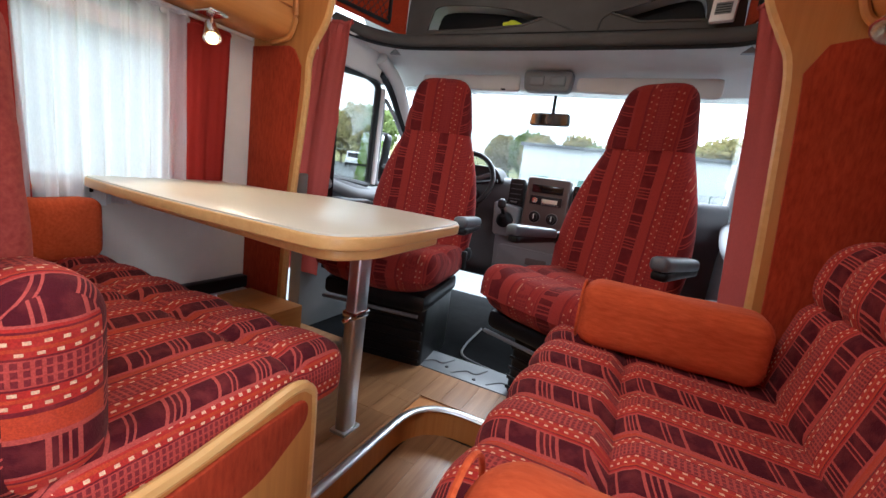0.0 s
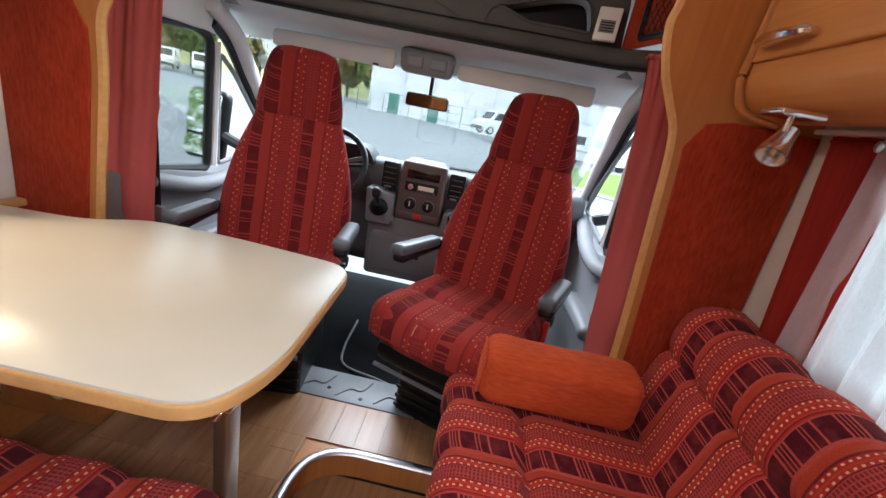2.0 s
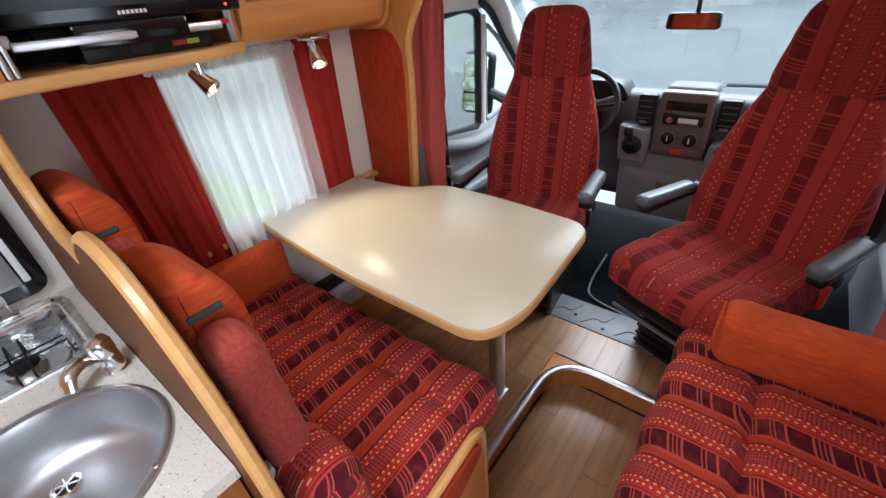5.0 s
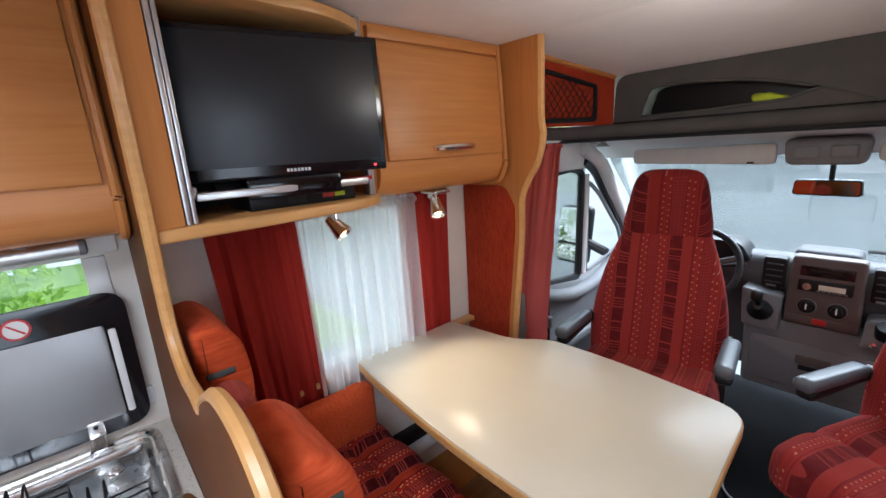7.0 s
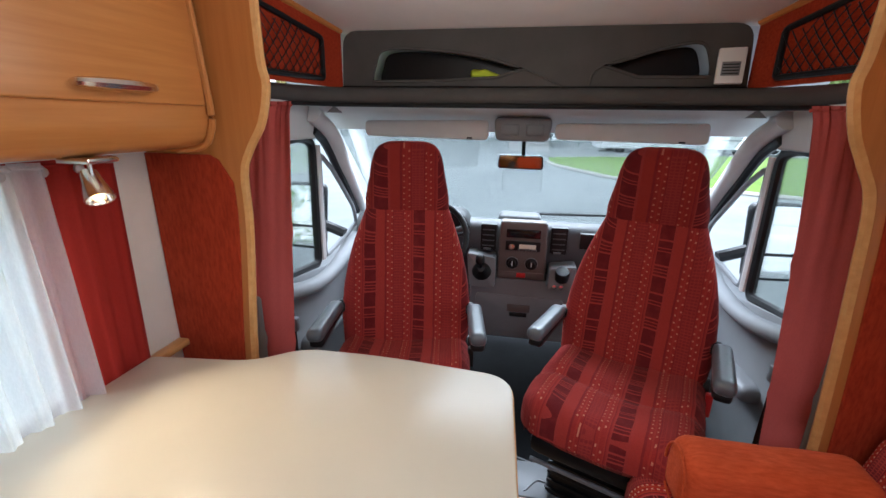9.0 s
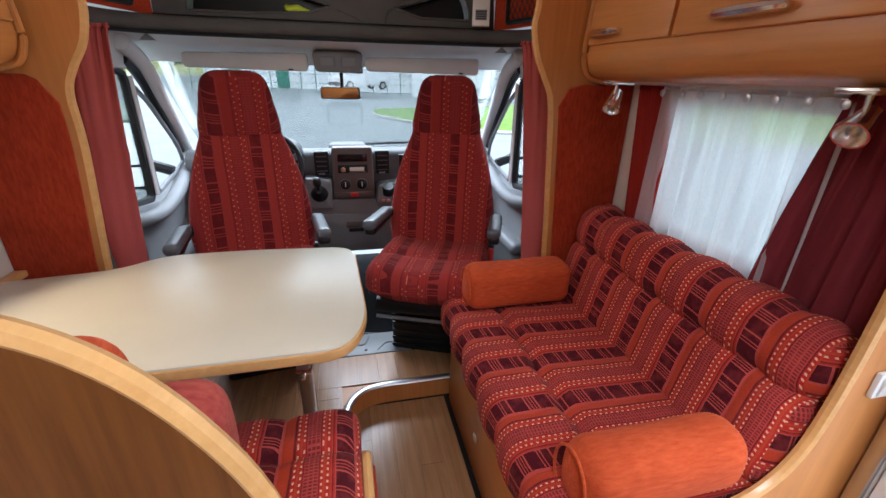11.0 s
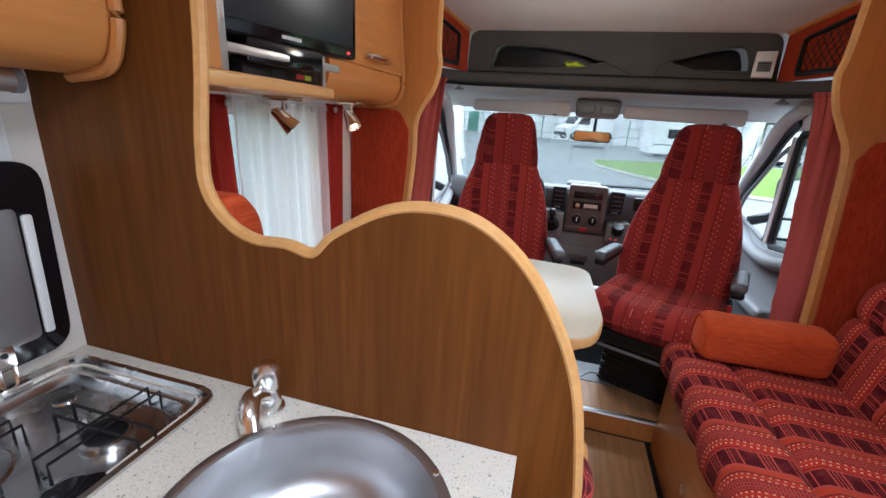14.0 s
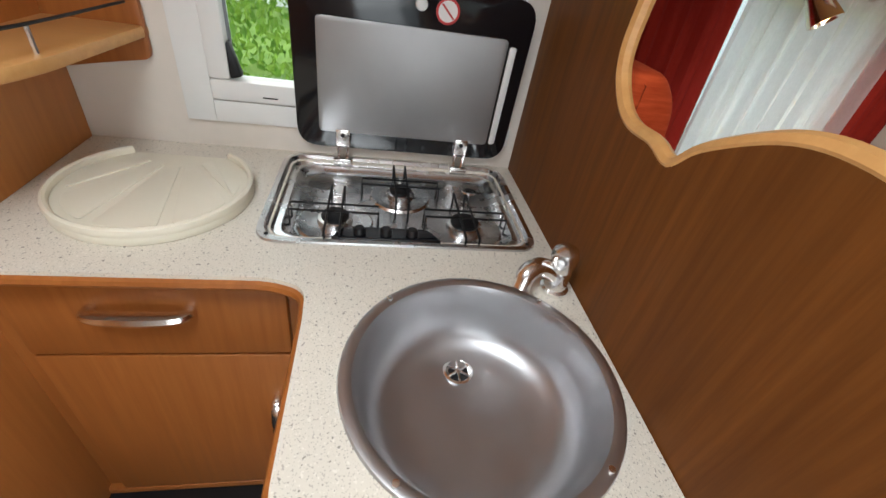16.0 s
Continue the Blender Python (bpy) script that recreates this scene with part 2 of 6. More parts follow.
HEADLINER = paint("pale_grey_headliner", (0.60, 0.60, 0.59), 0.75, vary=0.06, bump=0.2)
PLASTIC = paint("grey_dashboard_plastic", (0.075, 0.077, 0.082), 0.5, vary=0.1, grain=400, bump=0.3, gloss=0.3)
LIGHTPLASTIC = paint("mid_grey_plastic", (0.17, 0.178, 0.187), 0.45, vary=0.08, grain=400, bump=0.2)
DOORGREY = paint("light_grey_door_plastic", (0.20, 0.21, 0.22), 0.62, vary=0.06, grain=400, bump=0.2, gloss=0.3)
TAUPE = paint("taupe_console_plastic", (0.105, 0.085, 0.078), 0.42, vary=0.08, grain=400, bump=0.15)
BLACK = paint("black_plastic", (0.008, 0.008, 0.009), 0.42, vary=0.2, grain=300, bump=0.15, gloss=0.3)
GLOSS = paint("gloss_black", (0.006, 0.006, 0.008), 0.12, vary=0.1, bump=0.01)
MAT = paint("black_rubber_mat", (0.007, 0.0075, 0.0085), 0.95, vary=0.25, grain=250, bump=0.5, gloss=0.12)
ARM = paint("blue_grey_armrest_vinyl", (0.10, 0.115, 0.13), 0.34, vary=0.1, grain=250, bump=0.15)
CHROME = paint("polished_chrome", (0.86, 0.85, 0.83), 0.20, 1.0, vary=0.04, bump=0.01)
STEEL = brushed("brushed_steel", (0.66, 0.66, 0.66), 0.24)
STEELBOWL = brushed("satin_steel_bowl", (0.49, 0.49, 0.50), 0.36, (1, 1, 1))
ALU = brushed("brushed_aluminium", (0.62, 0.62, 0.62), 0.35)
WHITE = paint("white_plastic", (0.72, 0.72, 0.70), 0.4, vary=0.04)
IVORY = paint("ivory_plastic", (0.70, 0.66, 0.54), 0.38, vary=0.04)
RED = paint("red_plastic", (0.5, 0.02, 0.02), 0.4)
LIME = paint("lime_cloth", (0.45, 0.55, 0.02), 0.8)
PAPER = paint("white_paper", (0.75, 0.74, 0.72), 0.8, vary=0.04)
GLASS = glass("clear_glass")
SCREEN = paint("dark_screen", (0.012, 0.014, 0.018), 0.36, vary=0.1, bump=0.01)
BULB = glow("warm_halogen_bulb", (1.0, 0.66, 0.26), 9.0)
DIFFUSER = glow("warm_lamp_diffuser", (1.0, 0.74, 0.34), 1.1)


def plank_material():
    n = Nodes("oak_plank_vinyl")
    info = n.n("ShaderNodeObjectInfo")
    grain = n.noise(45, (1, 0.06, 1), 6, 0.65)
    knots = n.noise(6, (1.5, 0.35, 1), 3)
    col = n.mix(n.ramp(grain, 0.3, 0.72), (0.25, 0.115, 0.045), (0.46, 0.25, 0.115))
    col = n.mix(n.math("MULTIPLY", n.ramp(knots, 0.52, 0.8), 0.6), col, (0.13, 0.05, 0.02))
    col = n.mix(n.math("MULTIPLY", info.outputs["Random"], 0.55), col, (0.22, 0.10, 0.04))
    n.bump(grain, 0.1, 0.0008)
    return n.done(col, n.math("ADD", n.math("MULTIPLY", grain, 0.2), 0.22))


PLANK = plank_material()


# ---- shape helpers ----
def link(name, bm, mat, smooth=True):
    me = bpy.data.meshes.new(name)
    bm.to_mesh(me)
    bm.free()
    me.materials.append(mat)
    if smooth:
        me.shade_smooth()
        me.set_sharp_from_angle(angle=radians(38))
    return new(name, me)


def part(name, bm, mat, parent, label=""):
    ob = link(name, bm, mat)
    ob.parent = parent
    if label:
        ob["label"] = label
    return ob


def thing(name, label, category, m=None, group="", kind=""):
    ob = new(name)
    ob.empty_display_size = 0.05
    if m is not None:
        ob.matrix_world = m
    return tagged(ob, label, category, group, kind)


def whole(name, bm, mat, label, category, group="", kind="", m=None):
    ob = link(name, bm, mat)
    if m is not None:
        ob.matrix_world = m
    return tagged(ob, label, category, group, kind)


def rbox(lo, hi, r=0.004, seg=2):
    """A bevelled box between two corners."""
    bm = bmesh.new()
    bmesh.ops.create_cube(bm, size=1)
    for v in bm.verts:
        v.co = Vector([lo[k] + (hi[k] - lo[k]) * (v.co[k] + 0.5) for k in range(3)])
    r = min(r, 0.49 * min(abs(hi[k] - lo[k]) for k in range(3)))
    if r > 0:
        bmesh.ops.bevel(bm, geom=bm.edges[:], offset=r, segments=seg, affect="EDGES", profile=0.5)
    return bm


def join(*parts):
    bm = bmesh.new()
    for p in parts:
        me = bpy.data.meshes.new("tmp")
        p.to_mesh(me)
        p.free()
        bm.from_mesh(me)
        bpy.data.meshes.remove(me)
    return bm


def moved(bm, m):
    bmesh.ops.transform(bm, matrix=m, verts=bm.verts[:])
    return bm


def prism(points, a, b, axis="z", r=0.0, seg=2):
    """A plane outline pushed from a to b along an axis. Outline axes: z: (x, y), y: (x, z), x: (y, z)."""
    bm = bmesh.new()

    def at(p, d):
        return {"z": (p[0], p[1], d), "y": (p[0], d, p[1]), "x": (d, p[0], p[1])}[axis]

    lo = [bm.verts.new(at(p, a)) for p in points]
    hi = [bm.verts.new(at(p, b)) for p in points]
    bm.faces.new(lo), bm.faces.new(hi)
    k = len(points)
    for i in range(k):
        bm.faces.new((lo[i], lo[(i + 1) % k], hi[(i + 1) % k], hi[i]))
    bmesh.ops.recalc_face_normals(bm, faces=bm.faces[:])
    if r:
        rim = [e for e in bm.edges if abs(e.verts[0].co["xyz".index(axis)] - e.verts[1].co["xyz".index(axis)]) < 1e-6]
        bmesh.ops.bevel(bm, geom=rim, offset=r, segments=seg, affect="EDGES", profile=0.5)
    return bm


def rounded(points, radii, steps=6):
    """An outline with its corners rounded."""
    out, k = [], len(points)
    for i in range(k):
        p, a, b = Vector(points[i]), Vector(points[i - 1]), Vector(points[(i + 1) % k])
        r = radii[i] if isinstance(radii, (list, tuple)) else radii
        if r <= 0:
            out.append(tuple(p))
            continue
        u, w = (a - p).normalized(), (b - p).normalized()
        r = min(r, 0.49 * (a - p).length, 0.49 * (b - p).length)
        s, e = p + u * r, p + w * r
        for j in range(steps + 1):
            t = j / steps
            out.append(tuple(s * (1 - t) ** 2 + p * 2 * t * (1 - t) + e * t * t))
    return out


def smooth_line(points, steps=6):
    """Catmull-Rom through the points."""
    ps = [Vector(p) for p in points]
    ps = [ps[0] * 2 - ps[1]] + ps + [ps[-1] * 2 - ps[-2]]
    out = []
    for i in range(1, len(ps) - 2):
        a, b, c, d = ps[i - 1:i + 3]
        for j in range(steps):
            t = j / steps
            out.append(0.5 * (2 * b + (c - a) * t + (2 * a - 5 * b + 4 * c - d) * t * t + (3 * b - a - 3 * c + d) * t ** 3))
    out.append(ps[-2])
    return [tuple(p) for p in out]


def tube(points, r, sides=8, flat=1.0, up=(0, 0, 1), closed=False, taper=None):
    """A rod along a line of points."""
    bm = bmesh.new()
    ps = [Vector(p) for p in points]
    rings = []
    for i, p in enumerate(ps):
        a = ps[i - 1] if i or closed else p
        b = ps[(i + 1) % len(ps)] if i + 1 < len(ps) or closed else p
        d = (b - a).normalized()
        s = d.cross(Vector(up))
        s = s.normalized() if s.length > 1e-4 else d.orthogonal().normalized()
        w = s.cross(d)
        rr = r * (taper[i] if taper else 1)
        rings.append([bm.verts.new(p + (s * math.cos(q) + w * math.sin(q) * flat) * rr) for q in (2 * math.pi * k / sides for k in range(sides))])
    for i in range(len(rings) if closed else len(rings) - 1):
        a, b = rings[i], rings[(i + 1) % len(rings)]
        for k in range(sides):
            bm.faces.new((a[k], a[(k + 1) % sides], b[(k + 1) % sides], b[k]))
    if not closed:
        bm.faces.new(rings[0][::-1]), bm.faces.new(rings[-1])
    bmesh.ops.recalc_face_normals(bm, faces=bm.faces[:])
    return bm


def lathe(profile, sides=24, m=None, caps=True):
    """A turned shape from (radius, height) pairs."""
    bm = bmesh.new()
    rings = [[bm.verts.new((r * math.cos(q), r * math.sin(q), h)) for q in (2 * math.pi * k / sides for k in range(sides))] for r, h in profile]
    for a, b in zip(rings, rings[1:]):
        for k in range(sides):
            bm.faces.new((a[k], a[(k + 1) % sides], b[(k + 1) % sides], b[k]))
    if caps and profile[0][0] > 1e-4:
        bm.faces.new(rings[0][::-1])
    if caps and profile[-1][0] > 1e-4:
        bm.faces.new(rings[-1])
    bmesh.ops.remove_doubles(bm, verts=bm.verts[:], dist=1e-5)
    bmesh.ops.recalc_face_normals(bm, faces=bm.faces[:])
    return moved(bm, m) if m is not None else bm


def soft(lo, hi, r, n=(10, 10, 6), deform=None):
    """An upholstered block: a rounded box on a fine grid; deform(p, normal) gives the moved point."""
    bm = bmesh.new()
    lo, hi = Vector(lo), Vector(hi)
    c, h = (lo + hi) / 2, (hi - lo) / 2
    r = min(r, *h)
    inner = h - Vector((r, r, r))
    for ax in range(3):
        i, j = (ax + 1) % 3, (ax + 2) % 3
        for sgn in (-1, 1):
            grid = []
            for a in range(n[i] + 1):
                row = []
                for b in range(n[j] + 1):
                    q = Vector((0, 0, 0))
                    q[ax] = sgn * h[ax]
                    q[i] = -math.cos(math.pi * a / n[i]) * 0.35 * h[i] + (2 * a / n[i] - 1) * 0.65 * h[i]
                    q[j] = -math.cos(math.pi * b / n[j]) * 0.35 * h[j] + (2 * b / n[j] - 1) * 0.65 * h[j]
                    k = Vector([max(-inner[e], min(inner[e], q[e])) for e in range(3)])
                    nor = (q - k).normalized() if (q - k).length > 1e-9 else Vector((0, 0, 1))
                    p = c + k + nor * r
                    if deform:
                        p = deform(p, nor)
                    row.append(bm.verts.new(p))
                grid.append(row)
            for a in range(n[i]):
                for b in range(n[j]):
                    f = (grid[a][b], grid[a + 1][b], grid[a + 1][b + 1], grid[a][b + 1])
                    bm.faces.new(f if sgn > 0 else f[::-1])
    bmesh.ops.remove_doubles(bm, verts=bm.verts[:], dist=2e-4)
    bmesh.ops.recalc_face_normals(bm, faces=bm.faces[:])
    return bm


def bulge(period, shift, depth, axis):
    """Channel quilting: rounded ribs that start sharply at each band."""
    def f(p, nor):
        w = (p[axis] / period + 10 + shift) % 1.0
        return p + nor * depth * (1.45 * math.sin(math.pi * w) ** 0.5 - 1.0) * (1 - abs(nor[axis]))
    return f


def sheet(across, top, bottom, folds, depth, axis="y", gather=None, seed=1, rows=14, cols=70, nfold=9):
    """A hanging cloth: folds across its width, from top to bottom. across: two ends; axis: the way it runs; gather(t): (start, end) at height t."""
    rnd = random.Random(seed)
    ph = [rnd.uniform(0, 6.3) for _ in range(4)]
    bm = bmesh.new()
    grid = []
    for i in range(rows + 1):
        t = i / rows
        a, b = gather(t) if gather else across
        z = top + (bottom - top) * t
        row = []
        for j in range(cols + 1):
            s = j / cols
            w = math.sin(2 * math.pi * nfold * s + ph[0] + 0.5 * math.sin(5 * s + ph[1]) + 0.25 * t) + 0.45 * math.sin(2 * math.pi * nfold * 2.3 * s + ph[2] + t)
            d = folds + depth * w * (0.55 + 0.45 * t)
            c = a + (b - a) * s
            zz = z + (0.006 * math.sin(7 * s + ph[3]) if i == rows else 0)
            row.append(bm.verts.new((d, c, zz) if axis == "y" else (c, d, zz)))
        grid.append(row)
    for i in range(rows):
        for j in range(cols):
            bm.faces.new((grid[i][j], grid[i][j + 1], grid[i + 1][j + 1], grid[i + 1][j]))
    return bm


def handle(name, parent, a, b, out, mat=None):
    """A bow handle from a to b that stands off along out."""
    a, b, out = Vector(a), Vector(b), Vector(out)
    pts = smooth_line([a, a + out, a * 0.75 + b * 0.25 + out * 1.35, a * 0.25 + b * 0.75 + out * 1.35, b + out, b], 4)
    taper = [1.25 - 0.5 * abs(2 * i / (len(pts) - 1) - 1) for i in range(len(pts))]
    return part(name, tube(pts, 0.0135, 8, 0.8, taper=taper), mat or CHROME, parent, "chrome bow handle")

# ---- structure ----
def setting(name, bm, mat, label, category):
    return whole(name, bm, mat, label, category, kind="structure")


LX, RX, CEIL = -1.22, 1.16, 1.90
# left wall with two window openings
setting("wall_left", join(
    rbox((LX - 0.04, -1.2, -0.12), (LX, 2.1, 0.66), 0), rbox((LX - 0.04, -1.2, 1.34), (LX, 2.1, CEIL), 0),
    rbox((LX - 0.04, -1.2, 0.66), (LX, -0.20, 1.34), 0), rbox((LX - 0.04, 0.54, 0.66), (LX, 0.96, 1.34), 0),
    rbox((LX - 0.04, 1.64, 0.66), (LX, 2.1, 1.34), 0), rbox((LX - 0.04, -0.20, 0.66), (LX, 0.54, 0.89), 0)),
    CREAM, "cream board side wall with window openings", "wall")
setting("wall_right", join(
    rbox((RX, 0.68, -0.12), (RX + 0.04, 2.1, 0.80), 0), rbox((RX, -1.2, 1.78), (RX + 0.04, 0.68, CEIL), 0),
    rbox((RX, 0.68, 1.34), (RX + 0.04, 2.1, CEIL), 0), rbox((RX, 0.68, 0.80), (RX + 0.04, 1.0, 1.34), 0),
    rbox((RX, 1.66, 0.80), (RX + 0.04, 2.1, 1.34), 0), rbox((RX, -1.2, -0.12), (RX + 0.04, -0.22, 1.78), 0)),
    CREAM, "cream board side wall with a window and a door opening", "wall")
setting("wall_rear", rbox((LX, -1.24, -0.12), (RX, -1.2, CEIL), 0), WOODZ, "plain wooden wall that closes the rear", "wall")
setting("ceiling", join(
    rbox((LX, -1.2, CEIL), (-0.24, 1.9, CEIL + 0.04), 0), rbox((0.24, -1.2, CEIL), (RX, 1.9, CEIL + 0.04), 0),
    rbox((-0.24, -1.2, CEIL), (0.24, -0.34, CEIL + 0.04), 0), rbox((-0.24, 0.14, CEIL), (0.24, 1.9, CEIL + 0.04), 0),
    prism([(1.9, CEIL), (2.54, 1.785), (2.54, 1.82), (1.9, CEIL + 0.04)], LX, RX, "x")),
    CEILING, "pale cloth-covered ceiling sloping down to the cab", "ceiling")
setting("cab_roof", prism([(2.1, 1.915), (2.54, 1.835), (2.9, 1.46), (3.0, 1.40), (3.0, 1.46), (2.56, 1.9), (2.1, 1.95)], -1.2, 1.14, "x"), HEADLINER, "outer roof skin over the cab", "roof")

# floors: the dinette stands one step above the aisle
CORNER = rounded([(-0.11, 0.0), (-0.11, 1.84), (0.60, 1.84)], [0, 0.20, 0], 8)
setting("floor_raised", prism([(LX, 0.0), *CORNER, (0.60, 2.09), (LX, 2.09)], -0.11, -0.004, "z"), WOODZ, "raised dinette floor with a wooden riser", "floor")
setting("floor_aisle", rbox((LX, -1.2, -0.16), (RX, 2.0, -0.116), 0), BLACK, "sub-floor of the aisle", "floor")
setting("floor_cab", rbox((-1.0, 2.09, -0.10), (0.98, 3.5, -0.03), 0.004), MAT, "black rubber cab floor mat", "floor")
setting("step_trim", tube([(x, y, 0.001) for x, y in CORNER[0:1] + CORNER[1:]], 0.017, 10, 0.45), ALU, "curved brushed aluminium step edging", "trim")


def threshold():
    ob = thing("threshold_plate", "grey metal threshold plate screwed to the cab floor edge", "plate", pose(0, 0, 0))
    part("plate", rbox((-0.37, 2.085, -0.012), (0.34, 2.27, 0.004), 0.003), LIGHTPLASTIC, ob)
    for k in range(4):
        x = -0.28 + 0.17 * k
        part("rib", tube(smooth_line([(x, 2.11, 0.004), (x + 0.05, 2.17, 0.005), (x + 0.10, 2.17, 0.005), (x + 0.13, 2.24, 0.004)], 4), 0.005, 6), LIGHTPLASTIC, ob)
    for k in range(5):
        part("screw", lathe([(0.010, 0), (0.008, 0.004), (0, 0.005)], 10, pose(-0.30 + 0.15 * k, 2.12 + 0.03 * (k % 2), 0.003)), BLACK, ob)
    return ob


threshold()
whole("floor_cable", tube(smooth_line([(-0.22, 2.8, -0.02), (-0.20, 2.5, -0.02), (-0.15, 2.36, -0.02), (0.02, 2.31, -0.02), (0.2, 2.27, -0.02), (0.27, 2.4, -0.02)], 6), 0.006, 8), LIGHTPLASTIC, "grey cable lying on the cab floor mat", "cable")

# ---- kitchen partition ----
def partition():
    ob = thing("kitchen_partition", "walnut kitchen partition with a wavy light beech edge", "partition", pose(0, 0, 0))
    wave = smooth_line([(-0.81, CEIL), (-0.81, 1.47), (-0.835, 1.25), (-0.832, 1.165), (-0.79, 1.11), (-0.735, 1.085), (-0.665, 1.085), (-0.61, 1.076), (-0.565, 1.118), (-0.475, 1.168),
                        (-0.40, 1.182), (-0.325, 1.170), (-0.255, 1.122), (-0.195, 1.04), (-0.145, 0.925), (-0.118, 0.78), (-0.105, 0.62), (-0.10, 0.2), (-0.10, -0.11)], 5)
    part("panel", prism([(LX, -0.11), (LX, CEIL)] + wave, 0.595, 0.618, "y"), WALNUT, ob)
    part("edging", tube([(x, 0.607, z) for x, z in wave], 0.013, 8, 1.05, up=(0, 1, 0)), EDGE, ob, "light beech edge strip")
    return ob


partition()

# ---- dining table ----
def dining_table():
    ob = thing("dining_table", "cream laminate dining table with rounded beech edge", "table", pose(0, 0, 0))
    out = [(-1.16, 1.21), (-1.0, 1.185), (-0.6, 1.15), (-0.06, 1.155), (-0.005, 1.30), (-0.03, 1.83), (-0.45, 1.865), (-0.72, 1.855), (-0.83, 1.755), (-1.16, 1.715)]
    out = rounded(out, [0.02, 0.1, 0.2, 0.10, 0.15, 0.09, 0.2, 0.09, 0.08, 0.02], 6)
    part("tabletop", prism(out, 0.703, 0.722, "z", 0.003), TABLETOP, ob)
    grown = [(x + 0.004 * (1 if x > -0.5 else -0.5), y + 0.004 * (1 if y > 1.5 else -1)) for x, y in out]
    part("edge_band", prism(grown, 0.684, 0.7165, "z", 0.006, 3), EDGE, ob, "light beech edge band")
    low = rounded([(-1.0, 1.26), (-0.08, 1.19), (-0.035, 1.3), (-0.05, 1.72), (-0.9, 1.70)], [0.03, 0.1, 0.1, 0.08, 0.03], 5)
    part("extension_leaf", prism(low, 0.652, 0.679, "z", 0.006, 3), EDGE, ob, "light beech leaf under the top")
    leg = part("leg", rbox((-0.247, 1.478, 0.0), (-0.203, 1.542, 0.652), 0.01, 3), ALU, ob, "flat aluminium table leg")
    part("joint", rbox((-0.252, 1.472, 0.40), (-0.198, 1.548, 0.425), 0.006), CHROME, leg)
    part("catch", lathe([(0.010, 0), (0.010, 0.02), (0.006, 0.026), (0, 0.027)], 12, pose(-0.225, 1.475, 0.40, 90)), CHROME, leg)
    part("foot", rbox((-0.256, 1.468, -0.004), (-0.194, 1.552, 0.012), 0.004), ALU, leg)
    part("wall_rail", rbox((-1.215, 1.19, 0.662), (-1.165, 1.73, 0.690), 0.004), BLACK, ob, "dark table wall rail")
    return ob


dining_table()
setting("window_ledge", rbox((LX, 0.64, 0.664), (-1.178, 1.89, 0.688), 0.005), EDGE, "light beech ledge under the window", "ledge")
setting("duct_trim", rbox((LX, 1.2, 0.20), (-1.17, 1.88, 0.26), 0.008), BLACK, "black heating duct trim along the wall", "trim")
setting("duct_trim", rbox((LX, 1.2, 0.14), (-1.15, 1.88, 0.196), 0.012), WHITE, "white heating duct along the wall", "trim")


def floor_box():
    ob = thing("floor_locker", "low wooden locker with a round socket under the table", "locker", pose(0, 0, 0))
    part("body", rbox((-1.15, 1.70, 0.0), (-0.80, 1.88, 0.20), 0.004), WOOD, ob)
    s = part("socket", lathe([(0.030, 0), (0.030, 0.006), (0.024, 0.010), (0.022, 0.004), (0, 0.004)], 20, pose(-0.93, 1.699, 0.11, 90)), WHITE, ob, "round grey socket")
    part("ring", lathe([(0.014, 0), (0.014, 0.007), (0, 0.008)], 16, pose(-0.93, 1.697, 0.11, 90)), BLACK, s)
    return ob


floor_box()

# ---- bench ----
def bench():
    ob = thing("dinette_bench", "two-seat dinette bench in banded red fabric with wooden end panel", "bench", pose(0, 0, 0))
    part("base", rbox((-1.21, 0.63, 0.0), (-0.10, 1.16, 0.31), 0.004), WOOD, ob)
    f = bulge(0.19, 0.3, 0.012, 0)

    def seat(p, nor):
        q = f(p, nor)
        if nor.z > 0.3:
            q.z -= 0.018 * math.exp(-((p.y - 1.09) / 0.018) ** 2)
            q.z += 0.012 * math.sin(math.pi * (p.y - 0.66) / 0.6)
        return q
    part("seat_cushion", soft((-1.17, 0.66, 0.31), (-0.045, 1.26, 0.452), 0.05, (60, 34, 8), seat), BENCH, ob, "banded seat cushion with a front roll")
    for x0, x1, top in ((-1.15, -0.82, 0.93), (-0.535, -0.31, 0.90)):
        part("backrest", soft((x0, 0.635, 0.42), (x1, 0.745, top), 0.05, (26, 8, 22), bulge(0.19, 0.3, 0.012, 0)), BENCH, ob, "banded back cushion")
    part("end_bolster", soft((-0.335, 0.635, 0.40), (-0.06, 0.775, 0.70), 0.065, (24, 14, 18), bulge(0.19, 0.3, 0.006, 0)), BENCH, ob, "rounded banded bolster at the open end")
    end = smooth_line([(0.60, 0.56), (0.63, 0.42), (0.68, 0.375), (0.80, 0.372), (0.95, 0.395), (1.06, 0.415), (1.10, 0.40), (1.115, 0.36), (1.12, 0.15), (1.12, -0.10)], 6)
    part("end_panel", prism([(0.60, -0.11)] + end, -0.045, -0.022, "x"), WOODZ, ob)
    part("panel_edging", tube([(-0.033, y, z) for y, z in end], 0.014, 8, 1.0, up=(1, 0, 0)), EDGE, ob, "light beech edge strip")
    part("panel_cover", prism(rounded([(0.66, 0.24), (0.66, 0.355), (0.80, 0.358), (0.95, 0.38), (1.085, 0.395), (1.09, 0.34), (0.98, 0.27)], 0.03, 4), -0.024, -0.012, "x", 0.004), SUEDE, ob, "padded brick red insert")
    return ob


bench()


